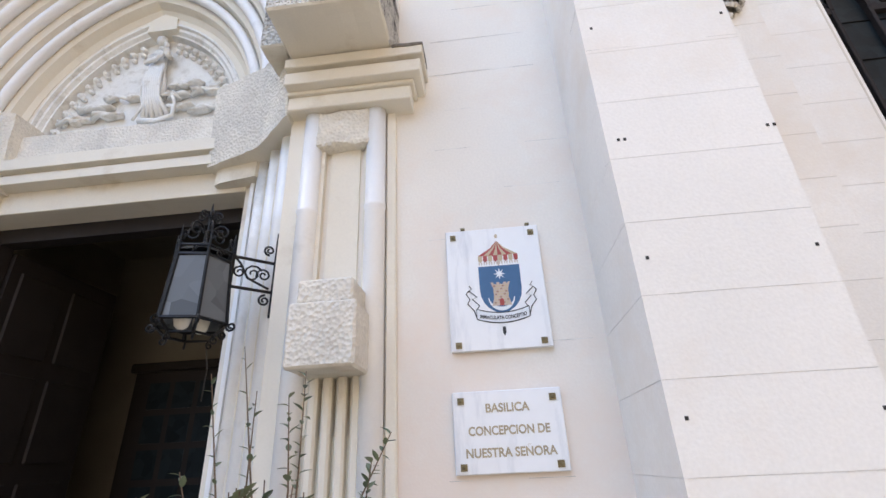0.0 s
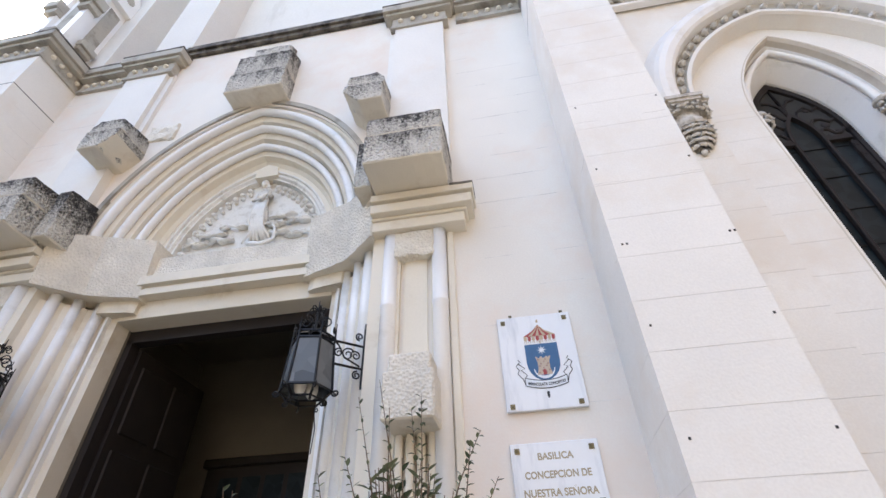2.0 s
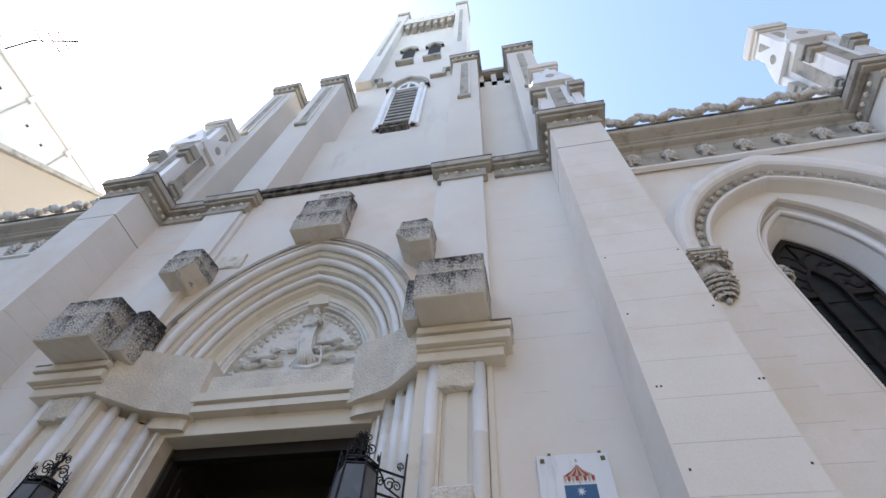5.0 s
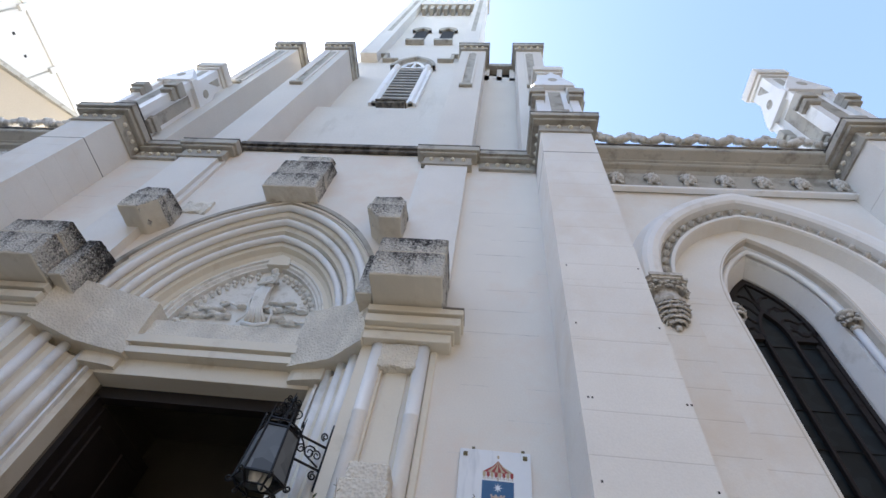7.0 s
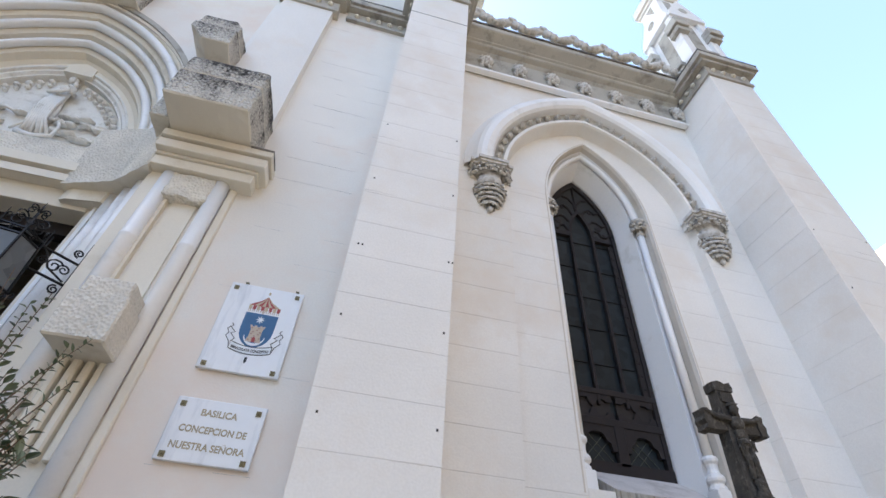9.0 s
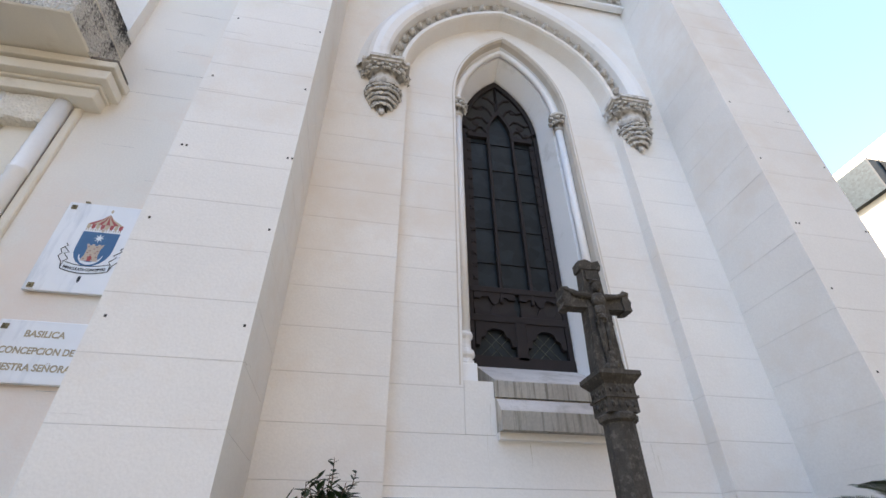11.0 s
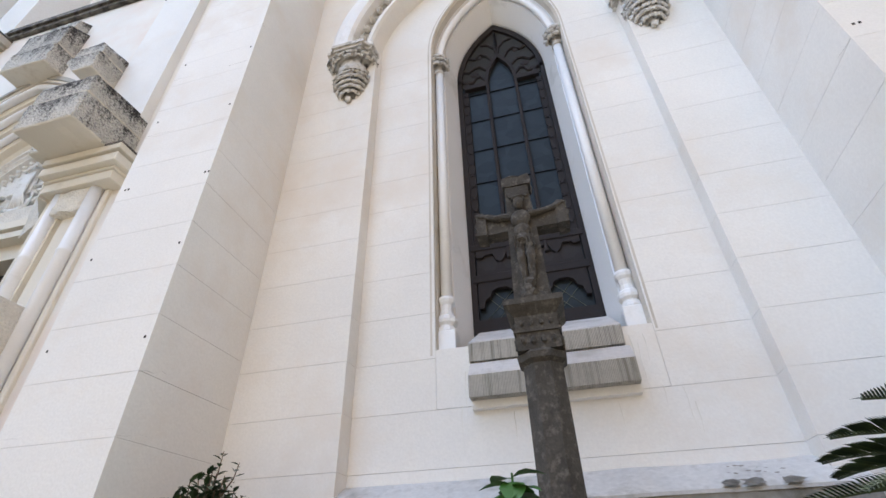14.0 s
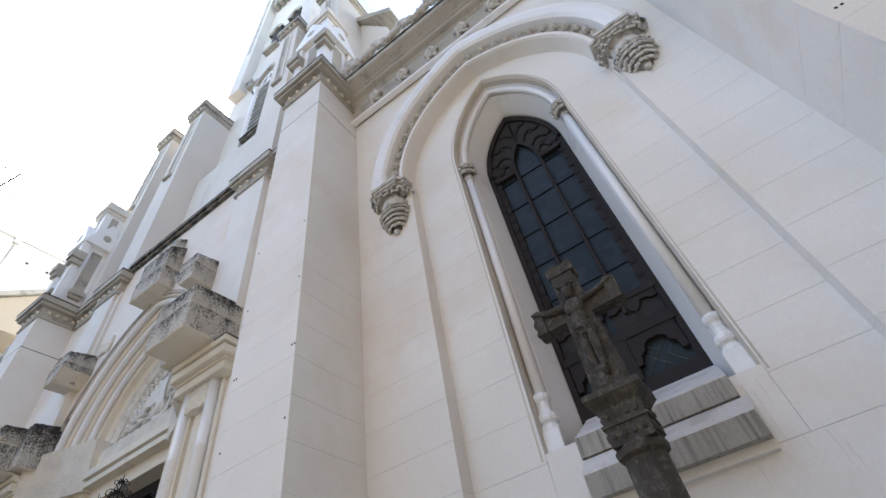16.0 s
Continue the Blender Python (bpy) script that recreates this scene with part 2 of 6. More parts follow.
def boxes(*bs, bevel=0.0):
    bm = bmesh.new()
    for b in bs:
        box(bm, *b)
    if bevel:
        bmesh.ops.bevel(bm, geom=bm.edges[:], offset=bevel, segments=1, affect="EDGES")
    return bm


def prism(pts, axis, lo, hi, bm=None):
    """A prism over a polygon. axis y: points are (x, z); axis z: (x, y); axis x: (y, z)."""
    bm = bm or bmesh.new()
    place = {"x": lambda p, t: (t, p[0], p[1]), "y": lambda p, t: (p[0], t, p[1]), "z": lambda p, t: (p[0], p[1], t)}[axis]
    a = [bm.verts.new(place(p, lo)) for p in pts]
    b = [bm.verts.new(place(p, hi)) for p in pts]
    k = len(pts)
    bm.faces.new(a)
    bm.faces.new(b[::-1])
    for i in range(k):
        bm.faces.new((a[i], b[i], b[(i + 1) % k], a[(i + 1) % k]))
    return bm


def arc(a, h, n=14):
    """A pointed arch of half width a and rise h: points (u, z) from the left springing over the apex to the right one."""
    c = (h * h - a * a) / (2 * a)
    r = a + c
    top = math.atan2(h, c)
    right = [(r * math.cos(top * i / n) - c, r * math.sin(top * i / n)) for i in range(n + 1)]
    right[-1] = (0.0, h)
    return [(-u, z) for u, z in right[:-1]] + right[::-1]


def sweep_arch(bm, prof, cx, zs, n=14, closed=False):
    """Sweeps a profile of (half width, rise, y) along pointed arches."""
    rings = [[bm.verts.new((cx + u, y, zs + z)) for u, z in arc(a, h, n)] for a, h, y in prof]
    k = len(rings)
    for i in range(k if closed else k - 1):
        p, q = rings[i], rings[(i + 1) % k]
        for j in range(len(p) - 1):
            bm.faces.new((p[j], p[j + 1], q[j + 1], q[j]))
    return bm


def roll(bm, a, h, y, r, cx, zs, n=14, seg=8):
    return sweep_arch(bm, [(a + r * math.cos(t), h + r * math.cos(t), y + r * math.sin(t)) for t in (2 * math.pi * i / seg for i in range(seg))], cx, zs, n, True)


def lathe(bm, prof, x, y, seg=14, z=0.0):
    """Turns (radius, z) about an upright axis."""
    rings = [[bm.verts.new((x + r * math.cos(2 * math.pi * i / seg), y + r * math.sin(2 * math.pi * i / seg), z + h)) for i in range(seg)] for r, h in prof]
    for p, q in zip(rings, rings[1:]):
        for i in range(seg):
            bm.faces.new((p[i], p[(i + 1) % seg], q[(i + 1) % seg], q[i]))
    bm.faces.new(rings[0][::-1])
    bm.faces.new(rings[-1])
    return bm


def tube(bm, pts, r, seg=6, taper=1.0):
    """A round bar along points."""
    pts = [Vector(p) for p in pts]
    rings = []
    for i, p in enumerate(pts):
        d = (pts[min(i + 1, len(pts) - 1)] - pts[max(i - 1, 0)]).normalized()
        s = d.cross(Vector((0.31, 0.77, 0.55))).normalized()
        t = d.cross(s)
        rr = r * (1 + (taper - 1) * i / max(1, len(pts) - 1))
        rings.append([bm.verts.new(p + rr * (math.cos(2 * math.pi * k / seg) * s + math.sin(2 * math.pi * k / seg) * t)) for k in range(seg)])
    for p, q in zip(rings, rings[1:]):
        for k in range(seg):
            bm.faces.new((p[k], p[(k + 1) % seg], q[(k + 1) % seg], q[k]))
    bm.faces.new(rings[0][::-1])
    bm.faces.new(rings[-1])
    return bm


def blob(bm, c, r, sub=1, jitter=0.0, seed=0):
    """A lumpy ball with radii r about c."""
    out = bmesh.ops.create_icosphere(bm, subdivisions=sub, radius=1.0)["verts"]
    for v in out:
        k = 1 + jitter * noise.noise(v.co * 1.9 + Vector((seed * 3.1, seed, 0)))
        v.co = Vector((c[0] + v.co.x * r[0] * k, c[1] + v.co.y * r[1] * k, c[2] + v.co.z * r[2] * k))
    return bm


def hewn(x0, x1, y0, y1, z0, z1, slope=0.0, cut=0.055, rough=0.012, seed=1, side=0.0):
    """A hewn stone, subdivided and uneven. slope: how far the top falls to the front. side: how far the front is cut back at its inner end."""
    bm = box(bmesh.new(), x0, x1, y0, y1, z0, z1)
    for v in bm.verts:
        if slope and v.co.z > z1 - 1e-4 and v.co.y < y0 + 1e-4:
            v.co.z -= slope
    bmesh.ops.bevel(bm, geom=bm.edges[:], offset=min(0.012, 0.1 * (z1 - z0)), segments=1, affect="EDGES")
    for _ in range(6):
        long = [e for e in bm.edges if e.calc_length() > cut * 1.6]
        if not long:
            break
        bmesh.ops.subdivide_edges(bm, edges=long, cuts=1, use_grid_fill=True)
    for v in bm.verts:
        d = noise.noise_vector(v.co * 11 + Vector((seed * 7.7, 0, 0))) * rough + noise.noise_vector(v.co * 31) * rough * 0.6
        v.co += d
    return bm


def plain_soffit(ob, mat):
    """Gives the faces that look down a smooth painted finish."""
    ob.data.materials.append(mat)
    for pl in ob.data.polygons:
        if pl.normal.z < -0.6:
            pl.material_index = 1
    return ob


# ---- ground ----
WY = 3.30                       # face of the front wall
CX = -2.72                      # middle of the portal
WX = 3.43                      # middle of the bay window
COURSE = 0.3175

g = bmesh.new()
box(g, -300, 300, -300, 300, -0.3, 0.0)
tagged(part("ground", g, M_GROUND), "pale stone paving in front of the church", "ground", kind="structure")


def courses(name, parent, pts, z0, z1, mat, phase=0.0):
    """Courses of dressed stone over a plan polygon, parted by hairline joints."""
    z = z0
    edges = [z0] + [2.375 + phase + COURSE * k for k in range(-8, 40) if z0 + 0.05 < 2.375 + phase + COURSE * k < z1 - 0.05] + [z1]
    for lo, hi in zip(edges, edges[1:]):
        part("stone_course", prism(pts, "z", lo + 0.0011, hi - 0.0011), mat, parent)


# ---- front wall round the portal ----
wall = thing("wall_front", "off-white painted ashlar front wall of the church", "wall", kind="structure")
outer, inner = 3.50, 1.76


def jamb_wall(s):
    a, b = CX + s * inner, CX + s * outer
    part("wall_face", boxes((min(a, b), max(a, b), WY, WY + 0.55, 0, 5.0)), M_WALLC, wall)
    rnd = random.Random(21 + s)
    for k in range(-1, 9):
        z = 2.375 + COURSE * k
        for _ in range(rnd.randint(1, 2)):
            u = rnd.uniform(2.5, 3.3)
            v = min(3.48, u + rnd.uniform(0.06, 0.5))
            x0, x1 = sorted((CX + s * u, CX + s * v))
            part("hairline_joint", boxes((x0, x1, WY - 0.0009, WY + 0.002, z, z + 0.0022)), M_JOINT, wall)


for s in (1, -1):
    jamb_wall(s)
pts = [(CX - outer, 5.0)] + [(CX + u, 5.0 + z) for u, z in arc(1.64, 2.2)] + [(CX + outer, 5.0), (CX + outer, 8.9), (CX - outer, 8.9)]
part("spandrel", prism(pts, "y", WY, WY + 0.5), M_WALLC, wall)
rnd = random.Random(12)
for k in range(8, 21):
    z = 2.375 + COURSE * k
    for s in (-1, 1):
        u = 1.9 if z > 7.3 else 2.52
        for _ in range(2):
            p = rnd.uniform(u, 3.4)
            x0, x1 = sorted((CX + s * p, CX + s * min(outer, p + rnd.uniform(0.1, 0.7))))
            part("hairline_joint", boxes((x0, x1, WY - 0.0009, WY + 0.002, z, z + 0.002)), M_JOINT, wall)


# ---- buttresses ----
NAIL = []


def studs(parent, x0, x1, y0, y1, z, n):
    """Small faceted nailheads along a line."""
    if not NAIL:
        me = bpy.data.meshes.new("nailhead")
        bm = blob(bmesh.new(), (0, 0, 0), (0.042, 0.042, 0.042), 1)
        bm.to_mesh(me)
        bm.free()
        me.materials.append(M_CREAM)
        NAIL.append(me)
    for i in range(n):
        k = (i + 0.5) / n
        ob = new("nailhead", NAIL[0])
        ob.parent, ob.location = parent, (x0 + (x1 - x0) * k, y0 + (y1 - y0) * k, z)


def buttress(cx, w=0.73, depth=0.70, label="tall off-white ashlar buttress with a studded cap"):
    t = thing("buttress", label, "buttress", cx, WY, 0, "buttresses of the front")
    y0, y1 = -0.66, 0.25
    a, b = -w / 2, w / 2
    courses("c", t, [(a, y0), (b, y0), (b, y1), (a, y1)], 0, 7.72, M_WALL)
    part("core", boxes((a + 0.004, b - 0.004, y0 + 0.004, y1, 0, 8.5)), M_JOINT if cx < 3 else M_WALL, t)
    part("upper_stone", boxes((a, b, y0, y1, 7.724, 8.5)), M_WALL, t)
    if cx < 3:
        part("open_joint", boxes((a - 0.0012, b + 0.0012, y0 - 0.0012, y1, 7.716, 7.729)), M_SOOT, t)
    cap = part("cap", boxes((a - 0.03, b + 0.03, y0 - 0.03, y1, 8.40, 8.46), (a - 0.015, b + 0.015, y0 - 0.015, y1, 8.46, 8.66), (a - 0.10, b + 0.10, y0 - 0.10, y1, 8.66, 8.73),
                            (a - 0.145, b + 0.145, y0 - 0.145, y1, 8.73, 8.85), bevel=0.006), M_TRIM, t, "grey moulded cap")
    studs(cap, a + 0.02, b - 0.02, y0 - 0.02, y0 - 0.02, 8.565, 4)
    studs(cap, b + 0.02, b + 0.02, y0 + 0.05, -0.02, 8.565, 4)
    studs(cap, a - 0.02, a - 0.02, y0 + 0.05, -0.02, 8.565, 4)
    part("cap_ledge", boxes((a - 0.15, b + 0.15, y0 - 0.15, y1, 8.85, 8.875)), M_SOOT, t)
    for z in (2.56, 3.165, 3.745, 4.45, 5.2):
        for x in (-0.31, 0.33):
            for k in ((0, 0.028) if z == 3.745 else (0,)):
                part("anchor_hole", boxes((x + k - 0.006, x + k + 0.006, y0 - 0.003, y0 + 0.01, z - 0.007, z + 0.007)), M_DEEPSHADE, t)
    rnd = random.Random(int(abs(cx) * 10))
    for s in (1, -1):
        for z in (2.06, 2.375, 3.01, 3.33, 3.645, 4.6, 4.92, 5.55, 6.19, 6.82):
            pts = [(s * (w / 2 + 0.0002), y0 + 0.002 + 0.045 * k, z + 0.02 * k * rnd.uniform(0.2, 0.7) + rnd.uniform(-0.006, 0.006)) for k in range(rnd.randint(2, 5))]
            part("crack", tube(bmesh.new(), pts, 0.0016, 4, 0.4), M_JOINT, t)
        for z in (2.1, 2.375, 3.01, 4.3, 5.0):
            x = s * (w / 2 - 0.004)
            part("crack", tube(bmesh.new(), [(x, y0 - 0.0002, z), (x - s * 0.09, y0 - 0.0002, z + rnd.uniform(-0.004, 0.004)), (x - s * rnd.uniform(0.12, 0.3), y0 - 0.0002, z + rnd.uniform(-0.004, 0.004))], 0.0013, 4, 0.5), M_JOINT, t)
    return t


B1, B2, B0 = 1.135, 5.575, -6.40
for x in (B1, B2, B0):
    buttress(x)


# ---- portal ----
portal = thing("portal", "cream and white painted church portal with a pointed moulded arch", "portal", CX, WY, 0)
PZ = 5.0


def portal_side(s):
    """One splayed jamb with its colonnettes, panelled pier, rough stones and cornice."""
    def X(u):
        return s * (u - 0.1)

    # splayed backing of the jamb
    plan = [(X(1.86), 0.0), (X(1.86), 0.5), (X(1.24), 0.62), (X(1.24), 0.44), (X(1.36), 0.42), (X(1.40), 0.34), (X(1.50), 0.30), (X(1.53), 0.22), (X(1.65), 0.17), (X(1.68), 0.10), (X(1.76), 0.06), (X(1.79), 0.02)]
    part("jamb", prism(plan, "z", 0, 4.5), M_CREAM, portal)
    for u, y, r in ((1.42, 0.355, 0.05), (1.57, 0.235, 0.052), (1.715, 0.105, 0.055)):
        part("colonnette", lathe(bmesh.new(), [(r, 0), (r, 3.92), (r * 1.04, 3.93), (r * 1.04, 3.945), (r, 3.955), (r, 4.58)], X(u), y), M_WHITE, portal, smooth=True)
    part("fillet", boxes((min(X(1.305), X(1.335)), max(X(1.305), X(1.335)), 0.38, 0.46, 0, 4.5)), M_WHITE, portal)
    # pier with two colonnettes and a sunk panel
    def bx(u0, u1, y0, y1, z0, z1):
        return (min(X(u0), X(u1)), max(X(u0), X(u1)), y0, y1, z0, z1)
    part("pier", boxes(bx(1.79, 1.90, -0.05, 0.1, 0, 4.6)), M_CREAM, portal)
    part("pier_base", boxes(bx(1.903, 2.437, -0.02, 0.1, 0, 2.6)), M_CREAM, portal)
    for u0, u1 in ((2.0, 2.04), (2.30, 2.335)):
        part("panel_rim", boxes(bx(u0, u1, -0.045, 0.02, 2.6, 4.6)), M_CREAM, portal)
    part("panel", boxes(bx(2.075, 2.265, -0.02, 0.02, 3.35, 4.4)), M_CREAM, portal)
    for u in (1.955, 2.375):
        part("colonnette", lathe(bmesh.new(), [(0.062, 0), (0.062, 3.86), (0.067, 3.87), (0.067, 3.885), (0.062, 3.895), (0.062, 4.6)], X(u), -0.05), M_WHITE, portal, smooth=True)
    part("strip", boxes(bx(2.44, 2.50, -0.035, 0.05, 0, 4.6), bevel=0.008), M_CREAM, portal)
    for k in range(4):
        part("flute", boxes(bx(2.05 + 0.075 * k, 2.10 + 0.075 * k, -0.075, 0.0, 2.3, 2.89), bevel=0.012), M_CREAM, portal)
    rag = hewn(*bx(1.99, 2.34, -0.11, 0.02, 4.33, 4.6), cut=0.05, rough=0.018, seed=2)
    part("rough_capital", rag, M_ROUGH, portal)
    blk = hewn(*bx(2.03, 2.37, -0.36, 0.02, 2.88, 3.20), cut=0.05, rough=0.0035, seed=3)
    plain_soffit(part("boss_stone", blk, M_ROUGH, portal), M_CREAM)
    part("boss_stone", hewn(*bx(2.06, 2.345, -0.34, 0.02, 3.195, 3.325), cut=0.05, rough=0.0035, seed=4), M_ROUGH, portal)
    # cornice of the pier
    for u0, u1, y, z0, z1 in ((1.80, 2.62, -0.16, 4.60, 4.705), (1.80, 2.645, -0.185, 4.705, 4.735), (1.80, 2.70, -0.25, 4.735, 4.835), (1.80, 2.665, -0.21, 4.835, 4.86), (1.80, 2.72, -0.27, 4.86, 4.94)):
        part("cornice_step", boxes(bx(u0, u1, y, 0.02, z0, z1), bevel=0.006), M_CREAM, portal)
    part("sooty_corner", hewn(*bx(2.52, 2.724, -0.275, -0.05, 4.925, 4.948), cut=0.04, rough=0.004), M_SOOT, portal)
    # rough impost over the splay
    plan = [(X(1.80), -0.15), (X(1.80), 0.2), (X(0.98), 0.75), (X(0.98), 0.31), (X(1.05), 0.28), (X(1.46), 0.14), (X(1.785), -0.15)]
    imp = prism(plan, "z", 4.57, 5.08)
    for v in imp.verts:
        if v.co.z > 4.9:
            v.co.z = 5.15 if v.co.y < 0.1 else 5.27
            v.co.y -= 0.07
    for _ in range(5):
        bmesh.ops.subdivide_edges(imp, edges=[e for e in imp.edges if e.calc_length() > 0.09], cuts=1, use_grid_fill=True)
    bmesh.ops.triangulate(imp, faces=[f for f in imp.faces if len(f.verts) > 4])
    for v in imp.verts:
        v.co += noise.noise_vector(v.co * 14) * 0.007
    plain_soffit(part("impost_stone", imp, M_ROUGH, portal, "bush-hammered impost stone"), M_CREAM)
    part("impost_soffit", prism([(X(1.45), 0.45), (X(1.02), 0.7), (X(1.02), 0.37), (X(1.08), 0.34), (X(1.38), 0.29)], "z", 4.44, 4.58), M_CREAM, portal)


for s in (1, -1):
    portal_side(s)

def narrow(bm):
    """Brings a swept arch to the width of the portal."""
    for v in bm.verts:
        v.co.x *= 0.94
    return bm


# arch rolls and hollows
hollow = sweep_arch(bmesh.new(), [(1.74, 2.25, -0.004), (1.74, 2.25, 0.02), (1.69, 2.20, 0.03), (1.65, 2.17, 0.075), (1.56, 2.06, 0.09), (1.52, 2.01, 0.11), (1.50, 1.99, 0.19), (1.41, 1.89, 0.205),
                                    (1.36, 1.81, 0.225), (1.345, 1.78, 0.315), (1.25, 1.66, 0.325), (1.21, 1.61, 0.34), (1.19, 1.585, 0.42), (1.15, 1.53, 0.45), (1.13, 1.51, 0.60)], 0, PZ, 16)
narrow(hollow)
part("arch_hollow", hollow, M_CREAM, portal)
for a, h, y, r in ((1.61, 2.12, 0.045, 0.052), (1.452, 1.935, 0.165, 0.05), (1.292, 1.715, 0.285, 0.047)):
    part("arch_roll", narrow(roll(bmesh.new(), a, h, y, r, 0, PZ, 18)), M_WHITE, portal, smooth=True)
part("hood_fillet", narrow(sweep_arch(bmesh.new(), [(1.80, 2.30, 0.0), (1.80, 2.30, -0.025), (1.735, 2.235, -0.025), (1.735, 2.235, 0.02)], 0, PZ, 18)), M_TRIM, portal)
# tympanum
part("tympanum_frame", narrow(sweep_arch(bmesh.new(), [(1.06, 1.36, 0.45), (1.055, 1.355, 0.435), (1.04, 1.33, 0.435), (1.03, 1.32, 0.465), (1.00, 1.29, 0.465), (0.98, 1.265, 0.495), (0.96, 1.245, 0.495), (0.95, 1.235, 0.58)], 0, PZ + 0.1, 18)), M_PLASTER, portal)
part("tympanum_band", narrow(sweep_arch(bmesh.new(), [(1.13, 1.54, 0.462), (1.055, 1.35, 0.447), (1.05, 1.345, 0.5)], 0, PZ + 0.1, 18)), M_CREAM, portal)
part("tympanum", prism([(u * 0.94, z + PZ + 0.1) for u, z in arc(1.13, 1.56, 18)], "y", 0.57, 0.72), M_PLASTER, portal, "white carved tympanum")
line = [(u * 0.94, z) for u, z in arc(0.9, 1.175, 15)]
for i, (u, z) in enumerate(line):
    if abs(u) > 0.1:
        scal = bmesh.new()
        blob(scal, (u, 0.545, PZ + 0.1 + z), (0.04, 0.04, 0.036), 1, 0.4, i)
        blob(scal, (u * 0.945, 0.55, PZ + 0.085 + z * 0.955), (0.03, 0.03, 0.028), 1, 0.4, i + 9)
        part("border_leaf", scal, M_PLASTER, portal)
part("small_canopy", prism([(-0.10, 6.31), (0.20, 6.31), (0.18, 6.46), (0.04, 6.53), (-0.09, 6.46)], "y", 0.43, 0.58), M_CREAM, portal)
# lintel with its stepped fascia
part("lintel", boxes((-1.14, 1.14, 0.42, 0.95, 4.40, 4.60), bevel=0.005), M_CREAM, portal)
for y, z0, z1 in ((0.30, 4.60, 4.68), (0.33, 4.68, 4.715), (0.27, 4.715, 4.82), (0.35, 4.82, 4.9)):
    part("fascia_step", boxes((-0.97, 0.97, y, 0.6, z0, z1), bevel=0.004), M_CREAM, portal)
part("fascia", boxes((-0.1, 0.97, 0.292, 0.31, 4.595, 4.675)), M_CREAM, portal)
part("sill_stone", hewn(-1.04, 1.04, 0.36, 0.78, 4.89, 5.13, slope=0.0, cut=0.08, rough=0.012, seed=8), M_ROUGH, portal)

# relief in the tympanum: a standing robed figure on clouds, as plain modelled shapes
rel = bmesh.new()
RX = -0.05
blob(rel, (RX - 0.02, 0.60, 6.37), (0.045, 0.05, 0.058), 2)
blob(rel, (RX - 0.02, 0.63, 6.385), (0.06, 0.05, 0.065), 2, 0.3, 1)
tube(rel, [(RX - 0.02, 0.64, 6.33), (RX - 0.02, 0.64, 6.27)], 0.03, 8)
blob(rel, (RX - 0.02, 0.65, 6.22), (0.095, 0.06, 0.06), 2, 0.2, 2)
blob(rel, (RX - 0.02, 0.65, 6.12), (0.075, 0.06, 0.12), 2, 0.2, 3)
# the child on the arm
blob(rel, (RX + 0.075, 0.57, 6.28), (0.03, 0.032, 0.036), 2)
blob(rel, (RX + 0.08, 0.59, 6.20), (0.042, 0.045, 0.062), 2, 0.2, 4)
tube(rel, [(RX + 0.07, 0.56, 6.16), (RX + 0.02, 0.545, 6.12), (RX - 0.02, 0.56, 6.07)], 0.022, 7, 0.7)
tube(rel, [(RX + 0.09, 0.56, 6.23), (RX + 0.03, 0.55, 6.22)], 0.014, 6, 0.7)
tube(rel, [(RX - 0.11, 0.64, 6.22), (RX - 0.15, 0.60, 6.10), (RX - 0.05, 0.56, 6.10), (RX + 0.06, 0.55, 6.14)], 0.03, 8, 0.75)
tube(rel, [(RX + 0.07, 0.64, 6.20), (RX + 0.13, 0.60, 6.13), (RX + 0.07, 0.56, 6.12)], 0.03, 8, 0.75)
# robe folds, swung to one side at the hem
for k in range(8):
    q = -1 + 2 * k / 7
    tube(rel, [(RX - 0.02 + 0.06 * q, 0.62, 6.08), (RX - 0.04 + 0.085 * q, 0.585, 5.88), (RX - 0.01 + 0.075 * q, 0.585, 5.66), (RX + 0.06 + 0.13 * q + 0.02 * math.sin(k * 2.1), 0.60, 5.40 + 0.03 * (k % 3))], 0.02, 7, 1.15)
blob(rel, (RX - 0.01, 0.67, 5.80), (0.095, 0.06, 0.30), 2, 0.2, 6)
tube(rel, [(RX - 0.13, 0.62, 6.0), (RX - 0.17, 0.62, 5.8), (RX - 0.12, 0.63, 5.6), (RX - 0.2, 0.62, 5.44)], 0.022, 7, 0.7)
tube(rel, [(RX - 0.1, 0.58, 5.40), (RX + 0.10, 0.56, 5.36), (RX + 0.26, 0.58, 5.42), (RX + 0.24, 0.62, 5.60), (RX + 0.18, 0.63, 5.72)], 0.032, 7, 0.5)
rnd = random.Random(5)
for v in rel.verts:
    v.co.x = RX + 0.10 + (v.co.x - RX) * 0.85 + (6.3 - v.co.z) * 0.08
    v.co.y = 0.725 + (v.co.y - 0.725) * 0.72
    v.co.z -= 0.14
